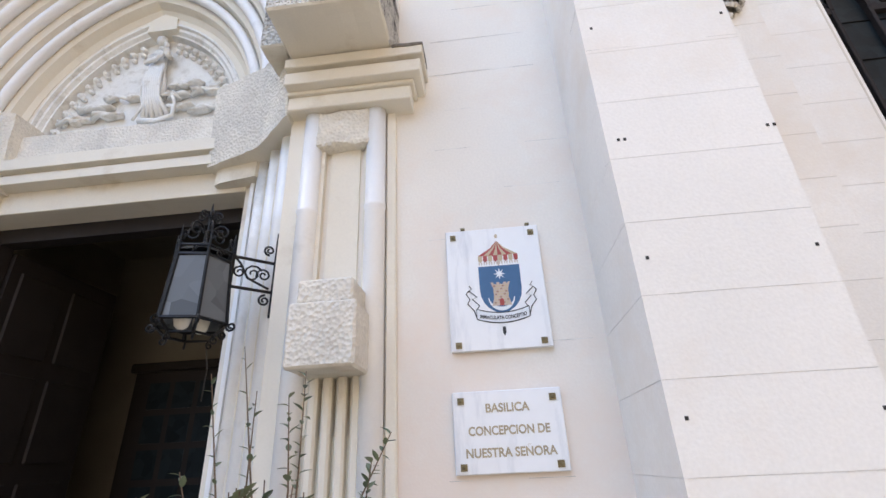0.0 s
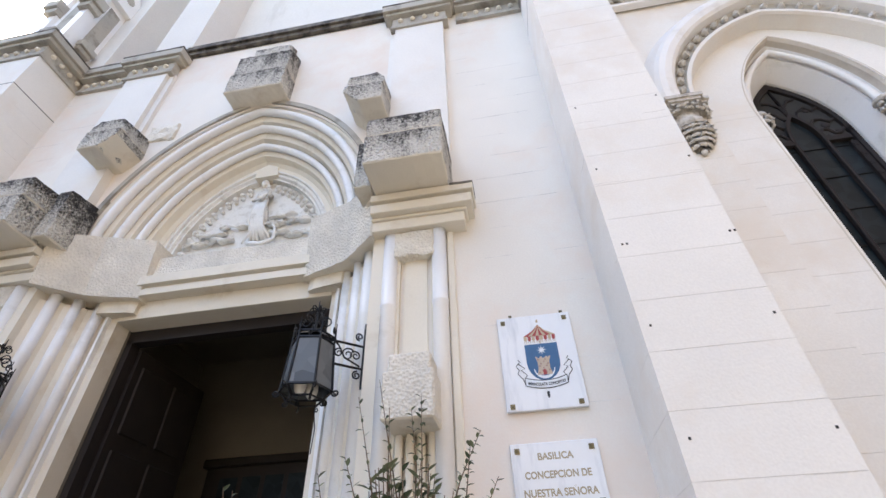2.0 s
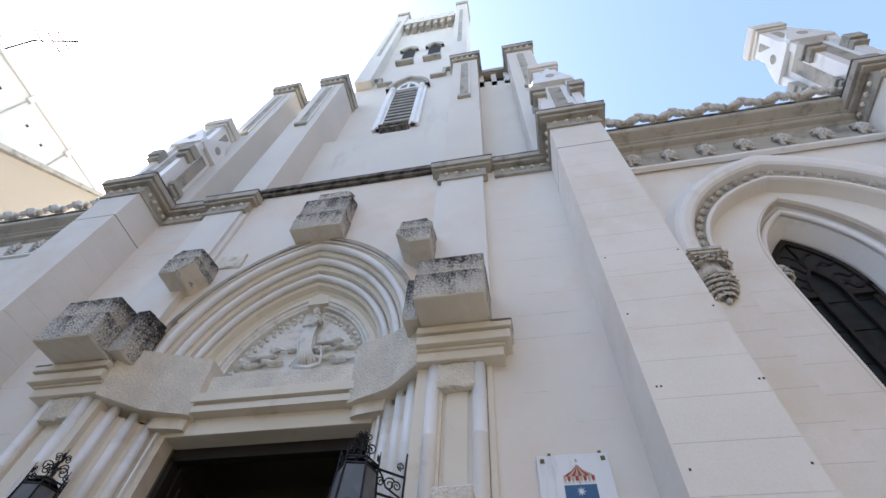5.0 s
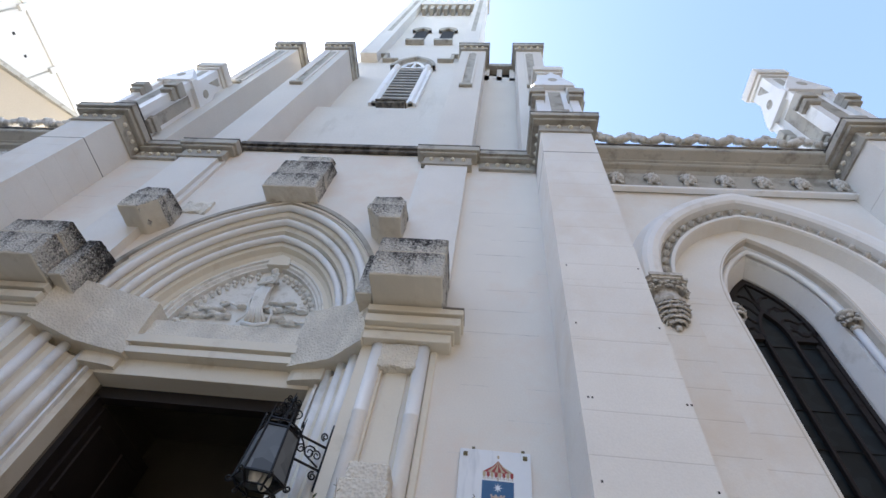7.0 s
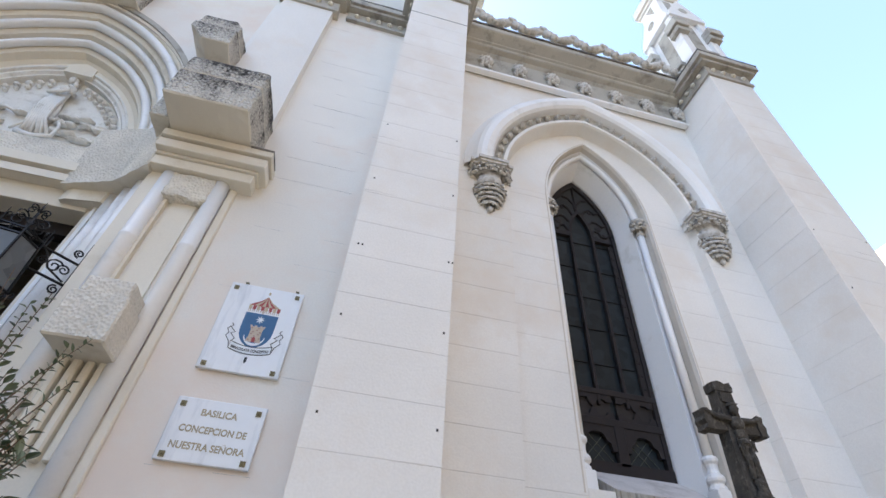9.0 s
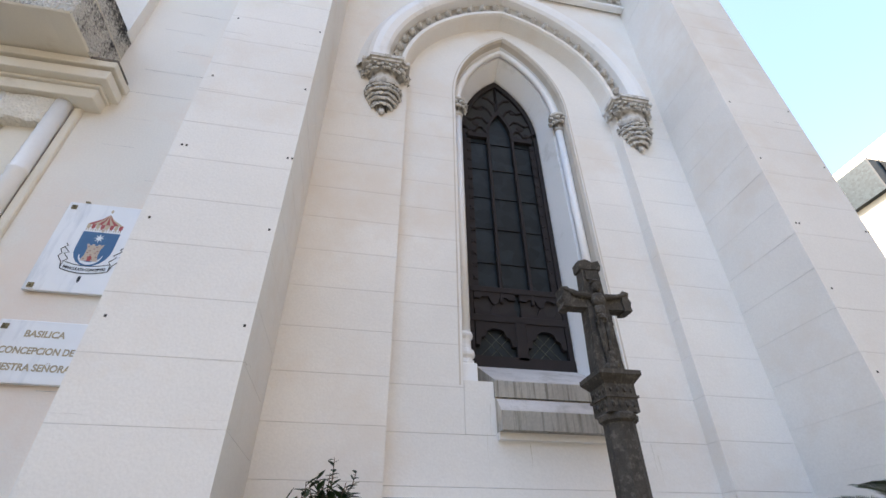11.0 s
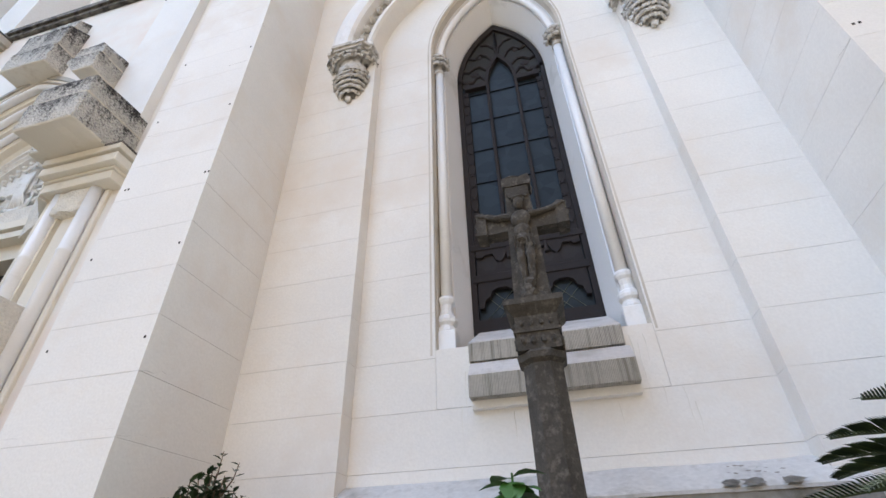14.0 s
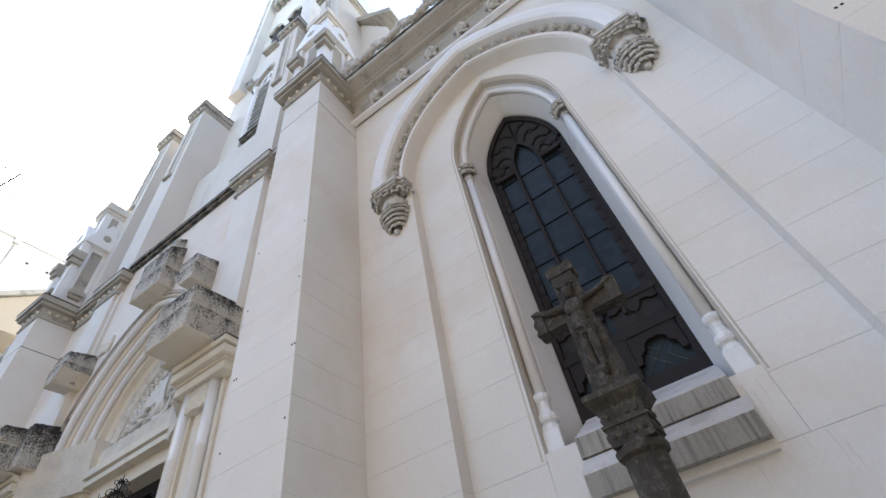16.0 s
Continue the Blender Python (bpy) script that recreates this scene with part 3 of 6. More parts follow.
for u, z, n in ((-0.62, 5.40, 6), (-0.45, 5.52, 7), (-0.30, 5.42, 6), (-0.20, 5.60, 4), (0.34, 5.42, 6), (0.42, 5.68, 6), (0.62, 5.58, 6), (0.66, 5.38, 5), (0.28, 5.56, 4)):
    for k in range(n):
        blob(rel, (RX + u + rnd.uniform(-0.13, 0.13), 0.70 - 0.02 * rnd.random(), z + rnd.uniform(-0.022, 0.022)), (rnd.uniform(0.05, 0.085), 0.045, rnd.uniform(0.016, 0.026)), 2, 0.5, k + int(u * 50))
    tube(rel, [(RX + u - 0.14, 0.69, z - 0.03), (RX + u - 0.04, 0.665, z + 0.02), (RX + u + 0.06, 0.67, z - 0.015), (RX + u + 0.15, 0.70, z + 0.025)], 0.024, 7, 0.5)
part("relief", rel, M_PLASTER, portal, "white plaster relief of a robed figure on clouds", smooth=True).location.y = -0.155

# ---- projecting stones over the portal ----
def stone(label, x, y, z, *pieces):
    t = thing("projecting_stone", label, "stone", x, y, z, "projecting stones round the portal arch")
    for i, b in enumerate(pieces):
        plain_soffit(part("stone_piece", hewn(*b[:6], slope=b[6], cut=0.055, rough=0.008, seed=i + 11 + int(abs(x) * 10)), M_BLOCKLOW if i == 0 else M_BLOCK, t), M_CREAM)
    return t


def voussoir(x, z, s):
    """A small stone whose inner side is cut along the arch, and a flat broken patch beside it."""
    t = thing("projecting_stone", "small hammered stone with black lichen on the arch", "stone", x, WY, z, "projecting stones round the portal arch")
    for i, (pts, y0) in enumerate((([(1.60, 0.0), (1.86, 0.0), (1.86, 0.30), (1.42, 0.30), (1.42, 0.20)], -0.43), ([(1.42, 0.302), (1.86, 0.302), (1.86, 0.52), (1.78, 0.62), (1.46, 0.60)], -0.41))):
        bm = prism([(s * (u - (0.09 if s > 0 else 0.03)), v + 0.03) for u, v in pts], "y", y0, 0.02)
        if i:
            for v in bm.verts:
                if v.co.y < -0.2 and v.co.z > 0.45:
                    v.co.z -= 0.10
        bmesh.ops.bevel(bm, geom=bm.edges[:], offset=0.01, segments=1, affect="EDGES")
        bmesh.ops.triangulate(bm, faces=[f for f in bm.faces if len(f.verts) > 4])
        for _ in range(5):
            bmesh.ops.subdivide_edges(bm, edges=[e for e in bm.edges if e.calc_length() > 0.09], cuts=1)
            bmesh.ops.triangulate(bm, faces=bm.faces[:])
        for v in bm.verts:
            v.co += noise.noise_vector(v.co * 12 + Vector((i * 5, s, 0))) * 0.009
        plain_soffit(part("stone_piece", bm, M_BLOCK if i else M_BLOCKLOW, t), M_CREAM)
    if s < 0:
        patch = hewn(-1.50, -1.08, -0.03, 0.02, 0.56, 0.86, cut=0.05, rough=0.022, seed=5)
        part("broken_patch", patch, M_ROUGH, t, "flat broken stone patch")
    return t


for s in (1, -1):
    def bx(u0, u1, y0, y1, z0, z1, sl):
        return (min(s * u0, s * u1), max(s * u0, s * u1), y0, y1, z0, z1, sl)
    stone("large hammered stone with black lichen, resting on the pier cornice", CX, WY, 4.95, bx(1.73, 2.42, -0.64, 0.02, 0.0, 0.36, 0.0), bx(1.735, 2.415, -0.635, 0.02, 0.362, 0.66, 0.05), bx(1.56, 1.725, -0.36, 0.02, 0.03, 0.70, 0.05))
    voussoir(CX, 6.22, s)
stone("hammered keystone with black lichen over the arch apex", CX, WY, 7.19, (-0.385, 0.385, -0.27, 0.02, 0.0, 0.40, 0.0), (-0.375, 0.375, -0.255, 0.02, 0.402, 1.0, 0.16), (-0.26, 0.26, -0.17, 0.02, 1.0, 1.32, 0.14))

# ---- strips and studded caps over the portal ----
for s in (1, -1):
    t = thing("pilaster_strip", "flat painted pilaster with a studded grey cap", "pilaster", CX + s * (2.09 if s > 0 else 2.0), WY, -0.24, "pilasters over the portal")
    part("shaft", boxes((-0.33, 0.33, -0.11, 0.05, 5.8, 8.6)), M_WALL, t)
    part("shaft_edge", boxes((min(-s * 0.33, -s * 0.41), max(-s * 0.33, -s * 0.41), -0.05, 0.02, 6.6, 8.6)), M_WALL, t)
    cap = part("cap", boxes((-0.40, 0.40, -0.14, 0.02, 8.56, 8.62), (-0.38, 0.38, -0.12, 0.02, 8.62, 8.84), (-0.46, 0.46, -0.19, 0.02, 8.84, 8.9), (-0.50, 0.50, -0.23, 0.02, 8.9, 9.04), bevel=0.006), M_TRIM, t)
    studs(cap, -0.34, 0.34, -0.13, -0.13, 8.74, 4)
    part("cap_ledge", boxes((-0.505, 0.505, -0.235, 0.02, 9.04, 9.065)), M_SOOT, t)
    x0, x1 = sorted((CX + s * (2.595 if s > 0 else 2.49), CX + s * (3.49 if s > 0 else 3.27)))
    t = thing("studded_band", "grey moulded band with nailheads", "cornice", (x0 + x1) / 2, WY, -0.22, "bands beside the pilaster caps")
    w = (x1 - x0) / 2
    part("band", boxes((-w, w, -0.05, 0.02, 8.60, 8.66), (-w, w, -0.03, 0.02, 8.66, 8.85), (-w, w, -0.12, 0.02, 8.85, 8.92), (-w, w, -0.16, 0.02, 8.92, 9.04)), M_TRIM, t)
    studs(t, -w + 0.05, w - 0.05, -0.04, -0.04, 8.75, 5)
    part("band_ledge", hewn(-w, w, -0.165, 0.02, 9.035, 9.075, cut=0.08, rough=0.006), M_SOOT, t)
t = thing("string_course", "dark weathered string course under the tower", "moulding", CX, WY, -0.35)
part("moulding", boxes((-1.60, 1.60, -0.06, 0.05, 9.22, 9.30), (-1.60, 1.60, -0.1, 0.05, 9.30, 9.40)), M_SOOT, t)
part("tower_foot", boxes((-3.5, 3.5, 0.0, 0.5, 9.2, 9.6)), M_TOWER, t)

# ---- bay with the tall window ----
bay = thing("wall_bay", "off-white painted ashlar bay wall with a sunk pointed panel", "wall", kind="structure")
NI, NO = 1.165, 1.17             # half widths of the sunk panel, inside and at the face
NY = WY + 0.22                  # face of the sunk panel
CZ = 5.87                       # springing of the arches
BY = WY + 0.09                  # face of the bay wall
HB = 2.05                       # half width of the bay


BAY_PHASE = -0.085              # the bay's joints lie lower than those of the buttresses


def bay_sides(cx, parent):
    for s in (1, -1):
        plan = [(cx + s * HB, BY), (cx + s * NO, BY), (cx + s * NI, NY), (cx + s * NI, NY + 0.12), (cx + s * HB, NY + 0.12)]
        courses("c", parent, plan, 0, CZ, M_WALL, BAY_PHASE)
        a, b = sorted((cx + s * (NI + 0.003), cx + s * HB))
        part("wall_core", boxes((a, b, NY + 0.004, NY + 0.3, 0, CZ)), M_JOINT, parent)
    pts = [(cx - HB, CZ)] + [(cx + u, CZ + z) for u, z in arc(1.30, 1.54)] + [(cx + HB, CZ), (cx + HB, 8.5), (cx - HB, 8.5)]
    part("spandrel", prism(pts, "y", BY, NY + 0.2), M_WALL, parent)


bay_sides(WX, bay)
WO = 0.655                      # half width of the window surround
for s in (1, -1):
    a, b = sorted((WX + 0.015 + s * (WO - 0.008), WX + s * (NI + 0.02)))
    courses("c", bay, [(a, NY), (b, NY), (b, NY + 0.05), (a, NY + 0.05)], 2.29, CZ, M_WALL, BAY_PHASE)
    part("wall_core", boxes((a, b, NY + 0.02, NY + 0.3, 2.0, CZ)), M_JOINT, bay)
courses("c", bay, [(WX - NI - 0.02, NY), (WX + NI + 0.02, NY), (WX + NI + 0.02, NY + 0.05), (WX - NI - 0.02, NY + 0.05)], 0, 2.29, M_WALL, BAY_PHASE)
part("wall_core", boxes((WX - NI - 0.02, WX + NI + 0.02, NY + 0.02, NY + 0.3, 0, 2.6)), M_JOINT, bay)
part("stone_course", boxes((WX + 0.015 - WO + 0.01, WX + 0.015 + WO - 0.01, NY, NY + 0.06, 2.292, 2.66)), M_WALL, bay)
WH = WO - 0.008
head = [(-1.25, CZ), (-WH, CZ)] + [(u, CZ + z) for u, z in arc(WH, 1.272)][1:-1] + [(WH, CZ), (1.25, CZ)] + [(u, CZ + z) for u, z in arc(1.25, 1.45)][::-1][1:-1]
part("panel_head", prism([(WX + 0.015 + u, z) for u, z in head], "y", NY, NY + 0.15), M_WALL, bay)

# big pointed hood arch with its row of buds
hood = thing("hood_arch", "white pointed hood arch with a row of carved buds", "arch", WX - 0.035, BY - 0.02, CZ)
hood.scale = (1.0, 1.0, 0.95)
part("outer_moulding", sweep_arch(bmesh.new(), [(1.68, 2.16, 0.03), (1.672, 2.155, -0.012), (1.60, 2.10, -0.085), (1.565, 2.065, -0.135), (1.52, 2.02, -0.165), (1.46, 1.94, -0.17), (1.39, 1.86, -0.15), (1.36, 1.82, -0.12), (1.345, 1.80, -0.05), (1.345, 1.80, 0.03)], 0, 0, 20), M_WHITE, hood)
part("bud_band", sweep_arch(bmesh.new(), [(1.37, 1.81, -0.03), (1.33, 1.74, -0.01), (1.26, 1.66, -0.01), (1.22, 1.61, -0.03)], 0, 0, 20), M_TRIM, hood)
part("inner_moulding", sweep_arch(bmesh.new(), [(1.23, 1.62, 0.0), (1.23, 1.62, -0.05), (1.19, 1.57, -0.05), (1.175, 1.55, -0.02), (1.15, 1.52, 0.15), (1.15, 1.52, 0.2), (1.36, 1.81, 0.2), (1.36, 1.81, -0.02)], 0, 0, 20), M_WALL, hood)
line = arc(1.292, 1.70, 60)
run = [0.0]
for p, q in zip(line, line[1:]):
    run.append(run[-1] + math.dist(p, q))
for s in (1, -1):
    part("springer", boxes((min(s * 1.17, s * 1.4), max(s * 1.17, s * 1.4), 0.0, 0.19, -0.1, 0.03)), M_WALL, hood)
NB = 26
for i in range(NB):
    d = run[-1] * (i + 0.5) / NB
    j = max(k for k in range(len(run)) if run[k] <= d)
    k = (d - run[j]) / max(1e-6, run[min(j + 1, len(run) - 1)] - run[j])
    u, z = [line[j][c] + (line[min(j + 1, len(line) - 1)][c] - line[j][c]) * k for c in (0, 1)]
    bm = blob(bmesh.new(), (0, -0.04, 0), (0.037, 0.04, 0.037), 2, 0.15, i)
    for q in range(3):
        a0 = q * 2.094 + i * 0.7
        tube(bm, [((0.012 + 0.026 * w) * math.cos(a0 + 2.2 * w), -0.082 + 0.05 * w * w, (0.012 + 0.026 * w) * math.sin(a0 + 2.2 * w)) for w in (0, 0.25, 0.5, 0.75, 1)], 0.011, 6, 0.7)
    ob = part("bud", bm, M_ORN, hood)
    ob.location = (u, 0, z)


def acanthus(bm, a, r, z, length, width, flare, curl, seed=0):
    """A carved leaf standing on a round bell: it rises, bends outwards and curls over, with lobed edges."""
    out, side = Vector((-math.cos(a), -math.sin(a), 0)), Vector((math.sin(a), -math.cos(a), 0))
    rnd = random.Random(seed)
    rows = []
    for k in range(9):
        q = k / 8
        turn = curl * max(0.0, q - 0.45) / 0.55
        o = r + flare * q * q + 0.3 * length * (1 - math.cos(turn)) * 0.5 + (0.12 * length * math.sin(turn) if turn else 0)
        h = length * (q if q < 0.45 else 0.45 + 0.3 * math.sin(min(turn, 3.0)) / max(curl, 1) * 1.8)
        w = width * (0.45 + 0.55 * math.sin(math.pi * min(1, q * 0.9 + 0.12))) * (1.0 if k % 2 else 0.72)
        row = []
        for m in (-2, -1, 0, 1, 2):
            groove = (0.010 if m == 0 else (-0.004 if abs(m) == 1 else 0.004)) + rnd.uniform(-0.002, 0.002)
            row.append(bm.verts.new(out * (o + groove - 0.012 * (abs(m) / 2) ** 2) + side * (w * m / 2) + Vector((0, 0, z + h + (0.008 if abs(m) == 2 and k % 2 else 0)))))
        rows.append(row)
    faces = [bm.faces.new((p[m], p[m + 1], q[m + 1], q[m])) for p, q in zip(rows, rows[1:]) for m in range(4)]
    bmesh.ops.solidify(bm, geom=faces, thickness=0.018)
    tip = sum((v.co for v in rows[7]), Vector()) / 5
    for m in (-0.3, 0.0, 0.3):
        blob(bm, tip + side * (width * m) - out * 0.012 - Vector((0, 0, 0.02 + 0.02 * abs(m))), (0.021, 0.021, 0.024), 1, 0.5, seed)
    return bm


def corbel(x):
    """A carved leaf corbel with a moulded abacus."""
    t = thing("corbel", "carved grey leaf corbel under the hood arch", "corbel", x, WY, CZ, "corbels of the hood arch")
    slab = bmesh.new()
    for g, lo, hi in ((0.0, 0.012, 0.05), (-0.022, -0.018, 0.013), (-0.042, -0.05, -0.017)):
        a, b, c = 0.235 + g, 0.245 + g, 0.07
        prism([(-a, 0.03), (-a, -b + c), (-a + c * 0.55, -b + c), (-a + c, -b + c * 0.55), (-a + c, -b), (a - c, -b), (a - c, -b + c * 0.55), (a - c * 0.55, -b + c), (a, -b + c), (a, 0.03)], "z", lo, hi, slab)
    part("abacus", slab, M_ORN, t)
    bell = lathe(bmesh.new(), [(0.04, -0.52), (0.07, -0.44), (0.09, -0.34), (0.125, -0.29), (0.15, -0.25), (0.16, -0.225), (0.15, -0.20), (0.135, -0.19), (0.14, -0.12), (0.17, -0.04)], 0, -0.02, 24)
    for v in bell.verts:
        if -0.30 < v.co.z < -0.195:
            v.co.xy *= 1.0 + 0.06 * math.cos(12 * math.atan2(v.co.y + 0.02, v.co.x))
    part("bell", bell, M_ORN, t, smooth=True)
    crown = bmesh.new()
    for k in range(7):
        acanthus(crown, math.pi * k / 6, 0.135, -0.20, 0.17, 0.085, 0.05, 2.6, k)
    for k in range(6):
        acanthus(crown, math.pi * (k + 0.5) / 6, 0.15, -0.155, 0.15, 0.07, 0.06, 2.8, 20 + k)
    for k in range(8):
        a = math.pi * (k + 0.5) / 8
        o, sd_ = Vector((-math.cos(a), -math.sin(a), 0)), Vector((math.sin(a), -math.cos(a), 0))
        for s in (1, -1):
            tube(crown, [o * (0.185 + 0.01 * math.sin(w)) + sd_ * s * (0.024 + (0.026 - 0.0028 * w * 2) * math.cos(w)) + Vector((0, 0, -0.085 + (0.026 - 0.0028 * w * 2) * math.sin(w))) for w in (0, 0.7, 1.4, 2.1, 2.8, 3.5, 4.2)], 0.008, 5, 0.6)
    part("leaf_crown", crown, M_ORN, t, smooth=True)
    drop = bmesh.new()
    for n, r, z, ln, w in ((7, 0.115, -0.375, 0.12, 0.085), (8, 0.11, -0.425, 0.12, 0.075), (6, 0.09, -0.475, 0.12, 0.075), (7, 0.075, -0.515, 0.11, 0.06), (5, 0.045, -0.555, 0.11, 0.06)):
        for k in range(n):
            acanthus(drop, math.pi * (k + (0.5 if n == 6 else 0) * 0.5) / (n - 1 + (0.5 if n == 6 else 0)), r, z, ln, w, 0.03, 2.6, 50 + k + n)
    for v in drop.verts:
        v.co += noise.noise_vector(v.co * 28) * 0.012
        v.co.y -= 0.02
    blob(drop, (0, -0.05, -0.565), (0.032, 0.032, 0.035), 2, 0.3)
    part("leaf_pendant", drop, M_ORN, t, smooth=True)
    return t


c0 = corbel(WX - 0.03 - 1.375)
c0.scale = (1.05, 0.86, 1.12)
c0.location.y += 0.11
c0.location.z -= 0.02
copy_thing(c0, pose(WX - 0.03 + 1.375, WY + 0.11, CZ - 0.02))

# window surround with slender colonnettes
sur = thing("window_surround", "white moulded window surround with slender colonnettes", "window surround", WX + 0.01, NY, 0)
sur.scale.x = 1.03
GY = 0.48                       # depth of the glass
for s in (1, -1):
    band = [(s * WO, 0.02), (s * WO, -0.0015), (s * 0.643, -0.0015), (s * 0.617, 0.035), (s * 0.616, 0.158), (s * 0.66, 0.158), (s * 0.66, 0.02)]
    # the band's shaded side is painted in by its darker cream
    part("outer_band", prism(band, "z", 2.625, CZ), M_BANDSHADE, sur, "stained cream outer band with shade put into its colour")
    plan = [(s * 0.612, 0.16), (s * 0.53, 0.19), (s * 0.52, 0.22), (s * 0.455, 0.42), (s * 0.455, 0.56), (s * 0.66, 0.56), (s * 0.66, 0.16)]
    part("reveal", prism(plan, "z", 2.61, CZ), M_WHITE, sur)
    col = part("colonnette", lathe(bmesh.new(), [(0.041, 3.02), (0.040, 5.70)], s * 0.572, 0.13, 16), M_WHITE, sur, smooth=True)
    part("base", lathe(bmesh.new(), [(0.066, 2.80), (0.072, 2.825), (0.066, 2.85), (0.054, 2.858), (0.054, 2.868), (0.072, 2.885), (0.076, 2.905), (0.068, 2.93), (0.05, 2.945), (0.044, 2.98), (0.048, 3.02), (0.062, 3.04), (0.066, 3.06), (0.058, 3.08), (0.038, 3.09)], s * 0.578, 0.13, 12), M_WHITE, col)
    part("plinth", boxes((s * 0.567 - 0.062, s * 0.567 + 0.062, 0.055, 0.19, 2.605, 2.815), bevel=0.006), M_WHITE, col)
    capi = lathe(bmesh.new(), [(0.04, 5.645), (0.055, 5.655), (0.057, 5.675), (0.043, 5.69), (0.046, 5.74), (0.062, 5.82), (0.072, 5.85), (0.09, 5.858), (0.096, 5.875), (0.094, 5.892), (0.06, 5.90)], s * 0.578, 0.13, 20)
    curls = bmesh.new()
    for k in range(5):
        acanthus(curls, math.pi * k / 4, 0.042, 5.69, 0.12, 0.055, 0.03, 2.6, 80 + k)
    for k in range(4):
        acanthus(curls, math.pi * (k + 0.5) / 4, 0.05, 5.745, 0.12, 0.05, 0.035, 2.8, 90 + k)
    for v in curls.verts:
        v.co += Vector((s * 0.578, 0.13, 0))
    part("capital_leaves", curls, M_ORN, col, smooth=True)
    part("leaf_capital", capi, M_ORN, col, smooth=True)
part("arch_moulding", sweep_arch(bmesh.new(), [(WO, 1.29, 0.02), (WO, 1.29, -0.0015), (0.643, 1.278, -0.0015), (0.614, 1.247, 0.035), (0.612, 1.245, 0.11)], 0, CZ, 16), M_BANDSHADE, sur)
part("arch_reveal", sweep_arch(bmesh.new(), [(0.614, 1.247, 0.10), (0.60, 1.21, 0.17), (0.53, 1.11, 0.19), (0.52, 1.09, 0.22), (0.455, 0.98, 0.42), (0.455, 0.98, 0.56)], 0, CZ, 16), M_WHITE, sur)
part("arch_roll", roll(bmesh.new(), 0.568, 1.155, 0.145, 0.042, 0, CZ, 16), M_WHITE, sur, smooth=True)

# sills
def combed(name):
    """Grey stone with upright comb tooling and dark water streaks."""
    m = material(name, (0.56, 0.53, 0.475), 0.9, vary=0.14, scale=3, grain=60, bump=0.3, stain=(0.27, 0.25, 0.205), amount=0.33, stain_scale=30, streak=0.05)
    n, l = m.node_tree.nodes, m.node_tree.links
    b = n["Principled BSDF"]
    co = n.new("ShaderNodeTexCoord")
    wave = n.new("ShaderNodeTexWave")
    wave.wave_type, wave.bands_direction = "BANDS", "X"
    wave.inputs["Scale"].default_value, wave.inputs["Distortion"].default_value, wave.inputs["Detail"].default_value, wave.inputs["Detail Scale"].default_value = 36.0, 2.5, 3.0, 0.6
    l.new(co.outputs["Object"], wave.inputs["Vector"])
    bp = n.new("ShaderNodeBump")
    bp.inputs["Strength"].default_value, bp.inputs["Distance"].default_value = 0.9, 0.006
    l.new(wave.outputs["Fac"], bp.inputs["Height"])
    l.new(b.inputs["Normal"].links[0].from_socket, bp.inputs["Normal"])
    l.new(bp.outputs[0], b.inputs["Normal"])
    return m


def smooth_top(ob, mat):
    """Gives the faces that look up a dressed finish."""
    ob.data.materials.append(mat)
    for pl in ob.data.polygons:
        if pl.normal.z > 0.3:
            pl.material_index = 1
    return ob


M_COMB = combed("combed_stone")
M_SILLTOP = material("dressed_sill_top", (0.58, 0.545, 0.52), 0.85, vary=0.1, scale=3, grain=60, bump=0.2, stain=(0.40, 0.37, 0.34), amount=0.3, stain_scale=5)
sill = thing("window_sill", "grey stone double sill with dark water streaks", "window sill", WX + 0.02, NY, 0)
up = prism([(-0.035, 2.545), (0.56, 2.545), (0.56, 3.0), (0.42, 2.93), (0.0, 2.685), (-0.03, 2.67), (-0.035, 2.66)], "x", -0.435, 0.465)
smooth_top(part("upper_sill", up, M_COMB, sill), M_SILLTOP)
low = prism([(-0.12, 2.305), (-0.12, 2.43), (-0.11, 2.445), (-0.035, 2.53), (0.03, 2.55), (0.03, 2.305)], "x", -0.43, 0.485)
smooth_top(part("lower_sill", low, M_COMB, sill), M_SILLTOP)
part("under_fillet", boxes((-0.43, 0.485, -0.05, 0.03, 2.26, 2.305)), M_WALL, sill)

# ---- window ----
win = thing("window_1", "tall pointed leaded window in a dark carved wooden frame", "window", WX + 0.01, NY + GY, 0.06, kind="structure")
win.scale.x = 1.03
FW = 0.465
pane_a = [(-FW, 2.9)] + [(u, CZ + z) for u, z in arc(FW, 1.0)] + [(FW, 2.9)]
part("leaded_glass", prism(pane_a, "y", 0.02, 0.03), M_GLASS, win)
edge = bmesh.new()
sweep_arch(edge, [(FW, 1.0, -0.03), (FW - 0.06, 0.88, -0.03), (FW - 0.06, 0.88, 0.02)], 0, CZ - 0.06, 14)
for s in (1, -1):
    box(edge, min(s * FW, s * (FW - 0.055)), max(s * FW, s * (FW - 0.055)), -0.03, 0.02, 2.9, CZ)
box(edge, -FW, FW, -0.04, 0.02, 2.86, 2.98)
part("outer_frame", edge, M_FRAME, win)
for s in (1, -1):
    part("mullion", boxes((s * 0.145 - 0.016, s * 0.145 + 0.016, -0.035, 0.02, 3.5, CZ - 0.12), bevel=0.006), M_FRAME, win)
lan = sweep_arch(bmesh.new(), [(0.162, 0.46, -0.035), (0.128, 0.39, -0.035), (0.128, 0.39, 0.02)], 0, CZ - 0.12, 10)
part("lancet_head", lan, M_FRAME, win)
